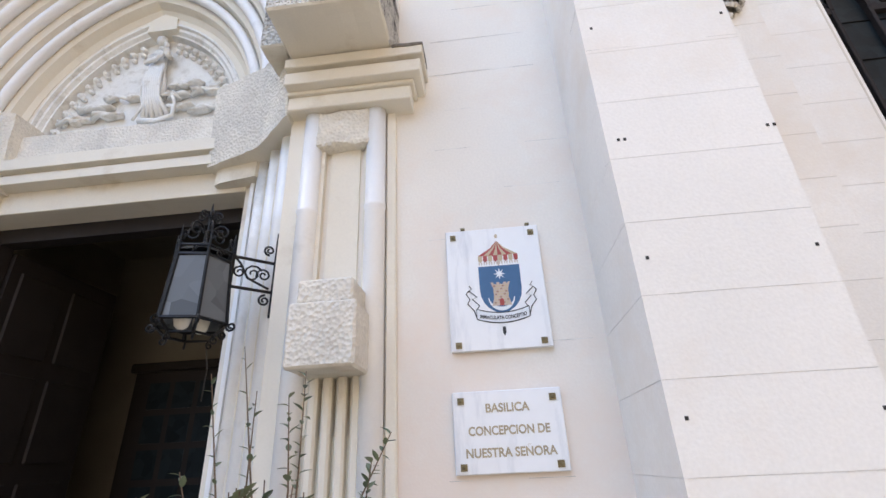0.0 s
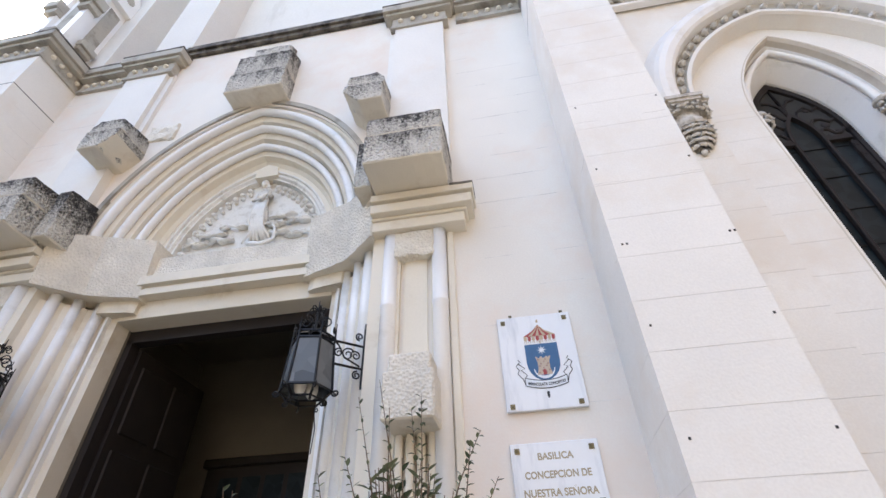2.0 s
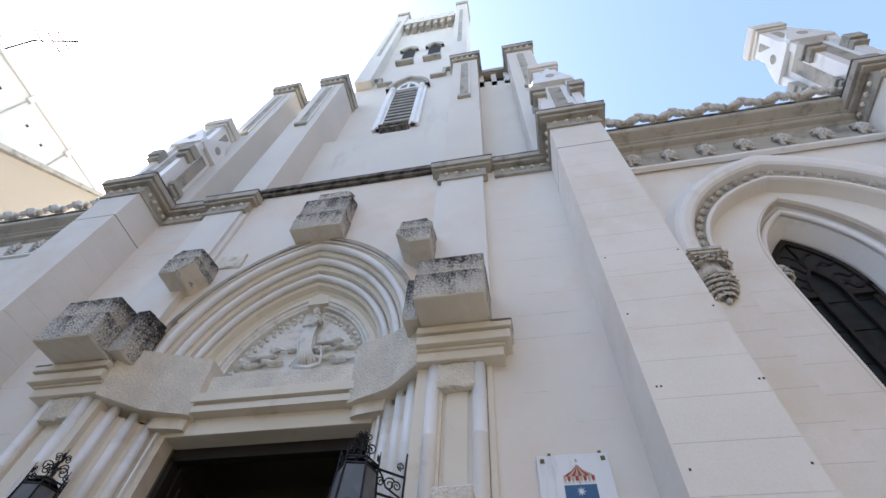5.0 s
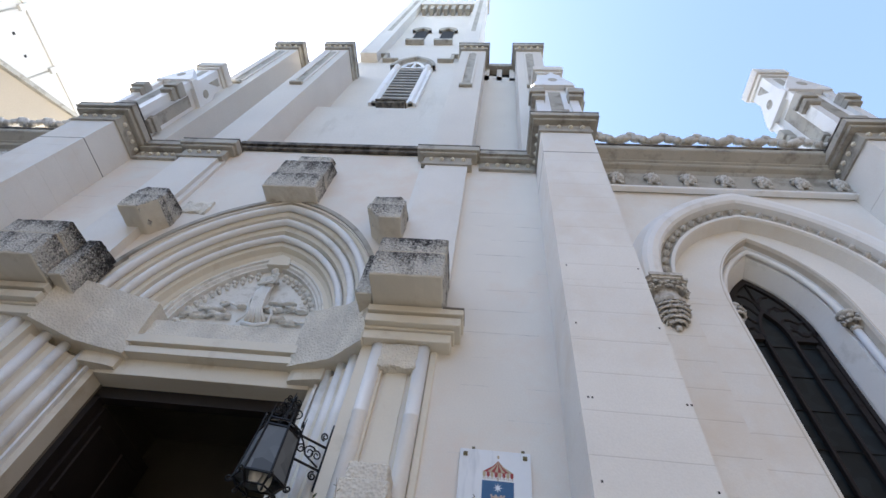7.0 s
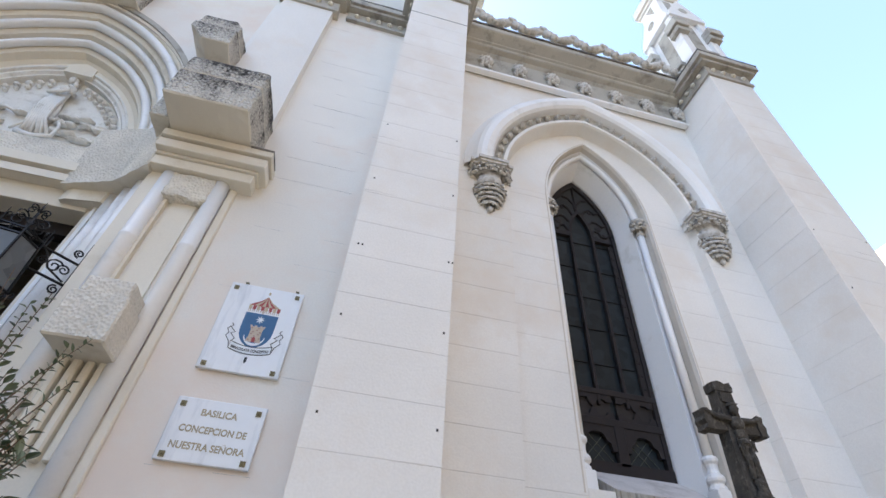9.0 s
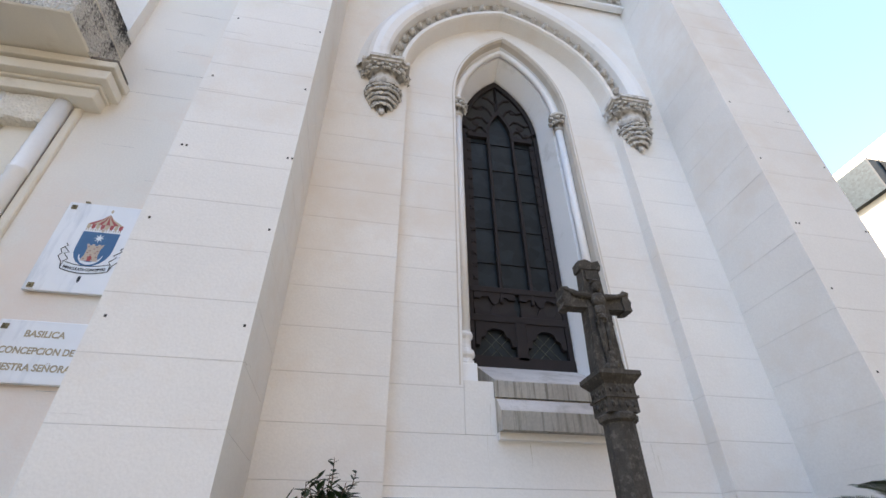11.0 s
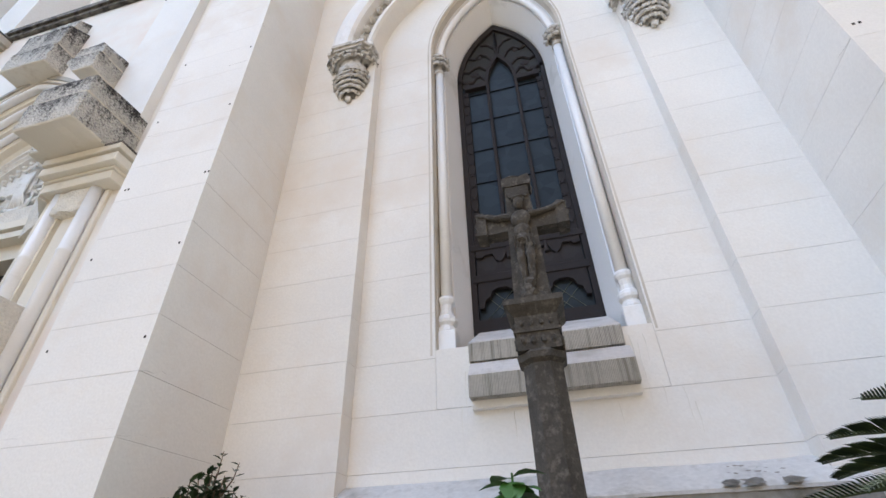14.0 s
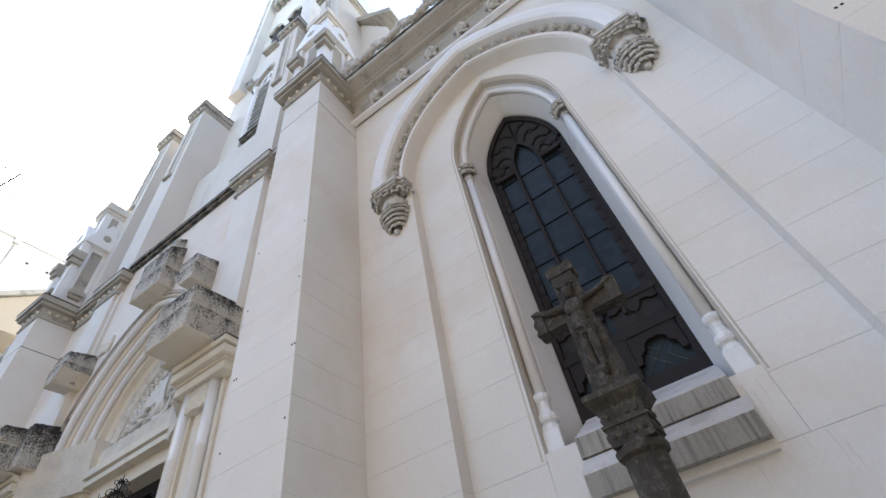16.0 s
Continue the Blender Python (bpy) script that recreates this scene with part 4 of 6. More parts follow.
for k in range(5):
    z = 3.95 + 0.42 * k
    part("glazing_bar", boxes((-FW + 0.05, FW - 0.05, 0.008, 0.02, z, z + 0.007)), M_IRON, win)
for s in (1, -1):
    c = prism([(s * 0.16, CZ - 0.17), (s * 0.385, CZ - 0.17), (s * 0.385, CZ - 0.10), (s * 0.34, CZ - 0.08), (s * 0.32, CZ - 0.11), (s * 0.22, CZ - 0.11), (s * 0.20, CZ - 0.08), (s * 0.16, CZ - 0.10)], "y", -0.03, 0.02)
    part("side_cusp", c, M_FRAME, win)
# carved wooden head round the middle lancet
outer_head = [(u, CZ - 0.06 + z) for u, z in arc(FW - 0.045, 0.91, 14)][14:]
lancet = [(u, CZ - 0.12 + z) for u, z in arc(0.15, 0.43, 10)][10:]
for s in (1, -1):
    pts = outer_head + [(FW - 0.045, CZ - 0.10), (0.15, CZ - 0.10)] + lancet[::-1][1:]
    # near-black board paints the deep gaps behind the tracery
    part("dark_head_board", prism([(s * u, z) for u, z in pts], "y", 0.004, 0.018), M_DEEPSHADE, win)
    for u, z, r in ((0.27, CZ + 0.10, 0.05), (0.20, CZ + 0.38, 0.04), (0.34, CZ - 0.01, 0.035)):
        part("head_boss", lathe(bmesh.new(), [(r, 0.0), (r * 0.8, 0.008), (r * 0.35, 0.011)], 0, 0, 6), M_FRAME, win).matrix_local = Matrix.Translation((s * u, 0.003, z)) @ Matrix.Rotation(math.pi / 2, 4, "X")
    for pts in (((0.15, CZ - 0.06), (0.20, CZ + 0.03), (0.26, CZ + 0.02), (0.29, CZ - 0.05), (0.36, CZ - 0.05), (0.41, CZ + 0.02)), ((0.13, CZ + 0.12), (0.19, CZ + 0.20), (0.26, CZ + 0.20), (0.33, CZ + 0.14), (0.385, CZ + 0.18)), ((0.06, CZ + 0.26), (0.11, CZ + 0.37), (0.18, CZ + 0.42), (0.25, CZ + 0.36), (0.31, CZ + 0.40)), ((0.0, CZ + 0.32), (0.02, CZ + 0.48), (0.09, CZ + 0.58), (0.17, CZ + 0.60)), ((0.0, CZ + 0.32), (0.0, CZ + 0.80))):
        part("tracery", tube(bmesh.new(), [(s * u, -0.004, z) for u, z in pts], 0.017, 6), M_FRAME, win)
# small carved crosses up the side lights
CROSSLET = bpy.data.meshes.new("crosslet")
bm = bmesh.new()
for a in (0.785, 2.356):
    c, q = math.cos(a), math.sin(a)
    prism([(c * 0.028 - q * 0.007, q * 0.028 + c * 0.007), (c * 0.028 + q * 0.007, q * 0.028 - c * 0.007), (-c * 0.028 + q * 0.007, -q * 0.028 - c * 0.007), (-c * 0.028 - q * 0.007, -q * 0.028 + c * 0.007)], "y", -0.006, 0.006, bm)
bm.to_mesh(CROSSLET)
bm.free()
CROSSLET.materials.append(M_FRAME)
for s in (1, -1):
    part("side_strip", boxes((s * 0.378 - 0.03, s * 0.378 + 0.03, -0.012, 0.02, 3.66, CZ - 0.2)), M_FRAME, win)
    for k in range(14):
        ob = new("crosslet", CROSSLET)
        ob.parent, ob.location = win, (s * 0.372, -0.014, 3.76 + 0.142 * k)
# carved lower panels
part("transom", boxes((-FW + 0.03, FW - 0.03, -0.04, 0.02, 3.30, 3.37), (-FW + 0.03, FW - 0.03, -0.04, 0.02, 3.60, 3.66), (-0.05, 0.05, -0.04, 0.02, 2.95, 3.32), bevel=0.006), M_FRAME, win)
for s in (1, -1):
    shoulder = [(0.05, 3.31), (0.40, 3.31), (0.40, 3.08), (0.365, 3.08), (0.35, 3.15), (0.315, 3.17), (0.30, 3.215), (0.26, 3.24), (0.19, 3.24), (0.15, 3.215), (0.135, 3.17), (0.10, 3.15), (0.085, 3.08), (0.05, 3.08)]
    frieze_top = [(0.02, 3.61), (0.40, 3.61), (0.40, 3.54), (0.35, 3.535), (0.33, 3.555), (0.27, 3.56), (0.245, 3.50), (0.215, 3.475), (0.185, 3.50), (0.16, 3.56), (0.10, 3.555), (0.08, 3.535), (0.02, 3.54)]
    frieze_low = [(0.02, 3.36), (0.40, 3.36), (0.40, 3.43), (0.36, 3.44), (0.335, 3.405), (0.26, 3.40), (0.235, 3.46), (0.215, 3.474), (0.195, 3.46), (0.17, 3.40), (0.095, 3.405), (0.07, 3.44), (0.02, 3.43)]
    for name, pts in (("shoulder", shoulder), ("frieze", frieze_top), ("frieze", frieze_low)):
        q = prism([(s * u, z) for u, z in pts], "y", -0.03, 0.016)
        part(name, q, M_FRAME, win)
    part("frieze_back", boxes((min(s * 0.03, s * 0.4), max(s * 0.03, s * 0.4), -0.004, 0.012, 3.36, 3.61)), M_WOOD, win)
    d = bmesh.new()
    for k in range(5):
        for m in (1, -1):
            xa, xb = s * 0.215 + m * 0.11 - 0.22 + 0.088 * k, s * 0.215 - m * 0.11 - 0.22 + 0.088 * k
            if min(abs(xa), abs(xb)) > 0.04 and max(abs(xa), abs(xb)) < 0.4 and xa * s > 0 and xb * s > 0:
                tube(d, [(xa, 0.014, 2.98), (xb, 0.014, 3.22)], 0.0022, 4)
    if d.verts:
        part("lattice", d, M_LEAD, win)
    else:
        d.free()
# near-black sheet in place of the unlit room behind the glass
part("dark_backing", boxes((-0.7, 0.7, 0.1, 0.2, 2.5, 7.3)), M_DEEPSHADE, win)

M_RUN = material("water_run", (0.66, 0.63, 0.56), 0.85, vary=0.1, scale=6, grain=60, bump=0.2, stain=(0.78, 0.76, 0.72), amount=0.5, stain_scale=9, streak=0.3)
rnd = random.Random(8)
for x, z, n in ((0.50, 2.60, 0.42), (0.53, 2.55, 0.50), (0.575, 2.60, 0.36), (0.60, 2.30, 0.22), (0.70, 2.28, 0.30), (0.73, 2.2, 0.2), (-0.47, 2.5, 0.4), (-0.5, 2.3, 0.3), (0.36, 2.24, 0.16), (-0.2, 2.24, 0.2)):
    run_ = [(WX + 0.02 + x + rnd.uniform(-0.004, 0.004), NY + 0.0012, z - n * k / 5) for k in range(6)]
    part("water_run", tube(bmesh.new(), run_, 0.0034, 4, 0.3), M_RUN, bay)

# ---- ledge ----
led = thing("plinth_ledge", "weathered sloping plinth ledge with peeling grey render", "ledge", WX, NY, -0.065)
slope = bmesh.new()
prism([(0.02, 1.8), (0.02, 1.98), (-0.03, 1.965), (-0.25, 1.835), (-0.25, 1.82), (0.015, 1.8)], "x", -NO, NO + 0.1, slope)
for _ in range(5):
    bmesh.ops.subdivide_edges(slope, edges=[e for e in slope.edges if e.calc_length() > 0.14], cuts=1, use_grid_fill=True)
for v in slope.verts:
    v.co += noise.noise_vector(v.co * 5) * 0.007
rnd = random.Random(31)
for k_ in range(16):              # shallow losses in the render, the largest at the lip
    cx_, cy_ = rnd.uniform(0.72, 0.98), (-0.245 if k_ < 4 else rnd.uniform(-0.22, -0.08))
    pit = bmesh.new()
    rr = rnd.uniform(0.022, 0.036) if k_ < 4 else rnd.uniform(0.003, 0.011)
    ring = [Vector((cx_ + rr * 1.7 * rnd.uniform(0.5, 1.2) * math.cos(k * 0.628), cy_ + rr * rnd.uniform(0.5, 1.2) * math.sin(k * 0.628), 0)) for k in range(10)]
    for v in ring:
        v.z = 1.8425 + (v.y + 0.25) * 0.59 + 0.010
    pit.faces.new([pit.verts.new(v) for v in ring])
    bmesh.ops.solidify(pit, geom=pit.faces[:], thickness=0.012)
    part("broken_render", pit, M_PLINTH, led, "bare brown patch")
part("sloping_top", slope, M_LEDGE, led)
part("plinth", boxes((-NO + 0.005, NO + 0.09, -0.24, 0.02, 0.06, 1.825)), M_PLINTH, led, "grey damp-stained plinth face")

# ---- cornice of the bay ----
def bay_cornice(cx, detail=True):
    t = thing("bay_cornice", "grey moulded eaves cornice with carved rosettes and cresting", "cornice", cx, BY - 0.02, -0.05, "eaves cornices")
    w = 1.88
    t.scale.y = 0.8
    prof = [(0.1, 8.10), (-0.09, 8.10), (-0.10, 8.13), (-0.10, 8.16), (-0.06, 8.19), (-0.04, 8.20), (-0.05, 8.60), (-0.10, 8.66), (-0.18, 8.69), (-0.20, 8.71), (-0.20, 8.74), (-0.24, 8.76), (-0.24, 8.78), (-0.40, 8.86), (-0.42, 8.88), (-0.42, 8.97), (0.1, 8.97)]
    part("moulding", prism(prof, "x", -w, w), M_TRIM, t)
    part("lower_fillet", boxes((-w, w, -0.115, 0.0, 8.075, 8.125), bevel=0.01), M_WHITE, t)
    led = hewn(-w, w, -0.44, 0.2, 8.97, 9.02, cut=0.1, rough=0.008, seed=3)
    part("roof_edge", led, M_SOOT, t)
    ros = bmesh.new()
    rnd = random.Random(4)
    for k in range(24):
        a = k * 2.4
        r = 0.085 * math.sqrt(k / 24)
        blob(ros, (r * math.cos(a) * 0.95, -0.11 + 0.5 * r, 0.10 + r * math.sin(a) * 1.15), (0.027, 0.035, 0.03), 1, 0.8, k)
    for q in (-1, 1):
        blob(ros, (q * 0.05, -0.06, -0.02), (0.035, 0.04, 0.03), 1, 0.6, 3)
    for v in ros.verts:
        v.co *= 1.3
        v.co += noise.noise_vector(v.co * 40) * 0.009
    first = part("rosette", ros, M_ORN, t, smooth=True)
    first.location = (-1.40, 0, 8.26)
    for k in range(1, 7):
        o = new("rosette", first.data)
        o.parent, o.location = t, (-1.40 + 0.523 * k, 0, 8.26)
    cr = bmesh.new()
    for u, z, r in ((-0.12, 0.03, 0.05), (0.12, 0.03, 0.05), (-0.06, 0.08, 0.06), (0.06, 0.08, 0.06), (0, 0.13, 0.055), (-0.17, 0.0, 0.03), (0.17, 0.0, 0.03)):
        blob(cr, (u, 0, z), (r * 1.2, 0.055, r), 2, 0.5, z * 40)
    for v in cr.verts:
        v.co *= 1.5
        v.co += noise.noise_vector(v.co * 30) * 0.012
    first = part("cresting_leaf", cr, M_ORN, t, smooth=True)
    first.location = (-1.6, -0.45, 9.09)
    for k in range(1, 7):
        o = new("cresting_leaf", first.data)
        o.parent, o.location = t, (-1.6 + 0.52 * k, -0.45, 9.09)
    tri = bmesh.new()
    for k in range(7):
        x = -1.34 + 0.52 * k
        if x < 1.6:
            prism([(x - 0.12, 9.02), (x + 0.12, 9.02), (x, 9.12)], "y", -0.43, -0.38, tri)
    part("scallop_row", tri, M_TRIM, t)
    part("parapet", boxes((-w, w, -0.37, 0.2, 9.0, 9.06)), M_TRIM, t)
    return t


bay_cornice(3.37)
bay_cornice(-8.6)
# far bay, seen only at its top
far = thing("wall_far_bay", "off-white painted bay wall beyond the portal", "wall", kind="structure")
part("wall", boxes((-10.7, -6.5, WY + 0.02, WY + 0.4, 0, 8.5)), M_WALL, far)
part("nave_wall", boxes((1.0, 2.5, WY + 0.5, WY + 0.9, 0, 9.0), (4.3, 5.9, WY + 0.5, WY + 0.9, 0, 9.0), (-19.0, -6.4, WY + 0.5, WY + 0.9, 0, 9.0)), M_WALL, far)


# ---- doorway, leaves and vestibule ----
ves = thing("wall_vestibule", "dim plastered vestibule walls behind the portal", "wall", kind="structure")
X0, X1, Y0, Y1 = CX - 2.0, CX + 2.0, 4.25, 6.3
# part of the room's dimness lies in the darkened plaster colour
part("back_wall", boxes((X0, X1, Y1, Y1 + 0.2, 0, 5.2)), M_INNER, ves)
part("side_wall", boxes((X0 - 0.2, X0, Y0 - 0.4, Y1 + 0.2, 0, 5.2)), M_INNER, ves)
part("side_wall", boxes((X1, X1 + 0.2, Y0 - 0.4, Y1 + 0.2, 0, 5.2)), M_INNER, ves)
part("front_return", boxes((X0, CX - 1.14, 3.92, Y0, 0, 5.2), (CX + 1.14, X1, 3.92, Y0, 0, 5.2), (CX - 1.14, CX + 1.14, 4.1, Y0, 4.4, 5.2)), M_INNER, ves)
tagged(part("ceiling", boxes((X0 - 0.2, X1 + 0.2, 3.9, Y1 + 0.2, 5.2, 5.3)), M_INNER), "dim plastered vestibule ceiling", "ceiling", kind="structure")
tagged(part("floor", boxes((X0, X1, 3.4, Y1, 0.0, 0.02)), M_GROUND), "stone vestibule floor", "floor", kind="structure")
frm = thing("door_frame", "dark stained wooden frame of the church door", "door frame", CX, 3.95, 0)
part("head", boxes((-1.14, 1.14, 0.0, 0.12, 4.27, 4.42)), M_WOOD, frm)
for s in (1, -1):
    part("post", boxes((min(s * 1.14, s * 1.07), max(s * 1.14, s * 1.07), 0.0, 0.12, 0, 4.3)), M_WOOD, frm)


def door_leaf(s):
    t = thing("door_leaf", "dark panelled wooden church door leaf standing open", "door", CX + s * 1.07, 4.08, 0.02, "open leaves of the church door")
    part("board", boxes((-0.03, 0.03, 0, 1.15, 0, 4.22)), M_WOOD, t)
    for k in range(5):
        for y in (0.09, 0.62):
            part("panel", boxes((-s * 0.03 - 0.015, -s * 0.03 + 0.015, y, y + 0.44, 0.12 + 0.82 * k, 0.8 + 0.82 * k), bevel=0.014), M_WOOD, t)
    return t


for s in (1, -1):
    door_leaf(s)
ind = thing("inner_door", "dark wooden inner door with small square panes", "door", -2.96, Y1, 0.06)
part("casing", boxes((-1.15, 1.15, -0.10, 0.0, 0, 3.62), bevel=0.01), M_WOOD, ind)
for r in range(7):
    for c in range(6):
        if c not in (2, 3) or True:
            x = -0.93 + 0.315 * c
            part("pane", boxes((x, x + 0.25, -0.108, -0.102, 0.9 + 0.37 * r, 1.2 + 0.37 * r)), M_GLASS, ind)
part("cornice", boxes((-1.2, 1.2, -0.16, 0.0, 3.55, 3.66), bevel=0.02), M_WOOD, ind)


# ---- wall lanterns ----
def scroll(bm, c, r, a0, turns, ax, up, rad=0.005):
    """A wrought spiral in the plane of the unit vectors ax and up."""
    c, ax, up = Vector(c), Vector(ax), Vector(up)
    pts = []
    for i in range(15):
        k = i / 14
        a = a0 + turns * 2 * math.pi * k
        pts.append(c + (ax * math.cos(a) + up * math.sin(a)) * r * (1 - 0.78 * k))
    tube(bm, pts, rad, 5, 0.8)


def lantern(x, y, z, s, label):
    """A six-sided iron lantern on a scrolled bracket. s: the side of the portal on which it hangs."""
    t = thing("wall_lantern", label, "lantern", x, y, z, "lanterns beside the portal")
    hexa = [(math.cos(math.pi / 3 * k + 0.2), math.sin(math.pi / 3 * k + 0.2)) for k in range(6)]
    rb, rt, zb, zs, zt = 0.125, 0.155, 0.0, 0.05, 0.34     # radii and heights of the cage
    for a, b in hexa:
        part("cage_bar", tube(bmesh.new(), [(a * 0.10, b * 0.10, zb), (a * 0.147, b * 0.147, zs), (a * 0.125, b * 0.125, zt)], 0.0075, 5), M_IRON, t)
    for rr, zz, w in ((0.147, zs, 0.008), (0.124, zt, 0.009), (0.122, zt + 0.045, 0.007), (0.10, zb, 0.006)):
        part("cage_ring", tube(bmesh.new(), [(a * rr, b * rr, zz) for a, b in hexa + hexa[:1]], w, 5), M_IRON, t)
    for i, (a, b) in enumerate(hexa):
        c, d = hexa[(i + 1) % 6]
        g = bmesh.new()
        v = [g.verts.new(p) for p in ((a * 0.143, b * 0.143, zs), (c * 0.143, d * 0.143, zs), (c * 0.123, d * 0.123, zt), (a * 0.123, b * 0.123, zt))]
        w = [g.verts.new(q.co * 1.0 - Vector((q.co.x, q.co.y, 0)).normalized() * 0.003) for q in v]
        g.faces.new(v)
        g.faces.new(w[::-1])
        for k in range(4):
            g.faces.new((v[k], w[k], w[(k + 1) % 4], v[(k + 1) % 4]))
        part("pane", g, M_FROST, t)
    cr = bmesh.new()
    for i, (a, b) in enumerate(hexa):
        up = (0, 0, 1)
        out = (a, b, 0)
        tang = (-b, a, 0)
        tube(cr, [(a * 0.125, b * 0.125, zt), (a * 0.128, b * 0.128, zt + 0.14)], 0.007, 5, 0.35)
        scroll(cr, (a * 0.115, b * 0.115, zt + 0.09), 0.028, 0, 1.4, tang, up, 0.0045)
        scroll(cr, (a * 0.06, b * 0.06, zt + 0.15), 0.042, math.pi, -1.4, out, up, 0.005)
        scroll(cr, (a * 0.035, b * 0.035, zt + 0.235), 0.026, math.pi, -1.3, out, up, 0.0045)
        scroll(cr, (a * 0.165, b * 0.165, zs - 0.01), 0.022, 2.5, 1.5, out, up, 0.006)
        m = ((a + hexa[(i + 1) % 6][0]) / 2, (b + hexa[(i + 1) % 6][1]) / 2)
        scroll(cr, (m[0] * 0.12, m[1] * 0.12, zt + 0.022), 0.017, 0, 1.3, tang, up, 0.004)
        scroll(cr, (a * 0.105, b * 0.105, zb - 0.02), 0.018, 1.5, 1.3, out, up, 0.0045)
    tube(cr, [(0, 0, zt + 0.02), (0, 0, zt + 0.27), (0, 0, zt + 0.31)], 0.009, 5, 0.2)
    lathe(cr, [(0.118, zt + 0.03), (0.07, zt + 0.07), (0.015, zt + 0.1)], 0, 0, 6)
    part("scrolled_crown", cr, M_IRON, t, "scrolled iron crown")
    for k in range(2):
        a = 1.2 + math.pi * k
        bulb = lathe(bmesh.new(), [(0.012, 0.0), (0.028, 0.015), (0.036, 0.05), (0.034, 0.09), (0.02, 0.13)], 0.045 * math.cos(a), 0.045 * math.sin(a), 12, 0.02)
        part("bulb", bulb, M_BULB, t, smooth=True)
    br = bmesh.new()
    wx, wy = s * 0.25, 0.20
    d = Vector((wx, wy, 0)).normalized()
    for zz in (0.40, 0.25):
        tube(br, [d * 0.10 + Vector((0, 0, zz)), Vector((wx, wy, zz - 0.005))], 0.008, 5)
    tube(br, [(wx, wy, 0.12), (wx, wy, 0.50), (wx, wy, 0.56)], 0.011, 5, 0.6)
    for c, r, a0, tn in ((0.22, 0.045, 0.5, 1.5), (0.27, 0.035, 3.5, -1.5), (0.16, 0.03, 1.0, 1.4)):
        scroll(br, d * c + Vector((0, 0, 0.325)), r, a0, tn, d, (0, 0, 1), 0.0055)
    scroll(br, d * 0.285 + Vector((0, 0, 0.20)), 0.028, 1.5, 1.5, d, (0, 0, 1), 0.006)
    scroll(br, d * 0.285 + Vector((0, 0, 0.46)), 0.028, -1.5, -1.5, d, (0, 0, 1), 0.006)
    tube(br, [d * 0.11 + Vector((0, 0, 0.42)), d * 0.16 + Vector((0, 0, 0.37)), d * 0.2 + Vector((0, 0, 0.30)), d * 0.30 + Vector((0, 0, 0.26))], 0.006, 5)
    tube(br, [d * 0.13 + Vector((0, 0, 0.40)), d * 0.13 + Vector((0, 0, 0.48))], 0.006, 5, 0.4)
    part("bracket", br, M_IRON, t, "scrolled iron wall bracket")
    t.scale = (1.2, 1.2, 1.2)
    cable = tube(bmesh.new(), [(0.02, 0.1, -0.02), (0.03, 0.12, -0.12), (0.02, 0.13, -0.25)], 0.003, 5)
    part("cable", cable, M_IRON, t)
    return t


lantern(-1.35, 3.05, 3.10, 1, "black wrought-iron lantern with frosted panes on a scrolled bracket")
lantern(-4.09, 3.05, 3.10, -1, "black wrought-iron lantern with frosted panes on a scrolled bracket")

# ---- marble plaques ----
def flat_paint(name, col, rough=0.5):
    return material(name, col, rough, vary=0.05, scale=20, bump=0.02)


P_BLUE, P_RED, P_BLACK, P_TAN, P_PALE, P_YEL = flat_paint("enamel_blue", (0.03, 0.115, 0.25)), flat_paint("enamel_red", (0.35, 0.05, 0.045)), flat_paint("enamel_black", (0.012, 0.012, 0.014)), flat_paint("enamel_tan", (0.50, 0.40, 0.33)), flat_paint("enamel_white", (0.72, 0.76, 0.8)), flat_paint("enamel_yellow", (0.50, 0.40, 0.27))


P_BRICK = flat_paint("enamel_brick", (0.33, 0.2, 0.15))


def writing(text, size, mat, parent, x, y, z, name="lettering", width=None, bend=0.0):
    cu = bpy.data.curves.new(name, "FONT")
    cu.body, cu.size, cu.extrude, cu.align_x, cu.align_y = text, size, 0.0012, "CENTER", "CENTER"
    cu.offset = 0.028 * size
    tmp = bpy.data.objects.new(name, cu)
    scene.collection.objects.link(tmp)
    bpy.context.view_layer.update()
    me = bpy.data.meshes.new_from_object(tmp.evaluated_get(bpy.context.evaluated_depsgraph_get()))
    bpy.data.objects.remove(tmp)
    me.materials.clear()
    me.materials.append(mat)
    xs = [v.co.x for v in me.vertices]
    k = (width / (max(xs) - min(xs))) if width else 1.0
    for v in me.vertices:
        px, pz, pd = v.co.x * k, v.co.y, v.co.z
        v.co = (px, -pd, pz + bend * px * px)
    ob = new(name, me)
    ob.parent, ob.location = parent, (x, y, z)
    return ob


def plaque(x0, x1, z0, z1, label):
    t = thing("plaque", label, "plaque", x0, WY, z0, "marble plaques")
    w, h = x1 - x0, z1 - z0
    part("slab", boxes((0, w, -0.035, -0.008, 0, h), bevel=0.004), M_MARBLE, t)
    part("packing", boxes((0.06, 0.1, -0.009, 0.002, 0.02, 0.06), (w - 0.1, w - 0.06, -0.009, 0.002, 0.02, 0.06)), M_SOOT, t)
    for bx_ in (0.042, w - 0.042):
        for bz in (0.032, h - 0.045):
            b = bmesh.new()
            box(b, bx_ - 0.016, bx_ + 0.016, -0.042, -0.034, bz - 0.016, bz + 0.016)
            blob(b, (bx_, -0.042, bz), (0.009, 0.008, 0.009), 1)
            part("bolt", b, M_BRASS, t, "square bronze bolt head")
    return t, w, h


p2, w, h = plaque(-0.038, 0.495, 2.40, 2.775, "white marble plaque with gilt incised lettering on the wall")
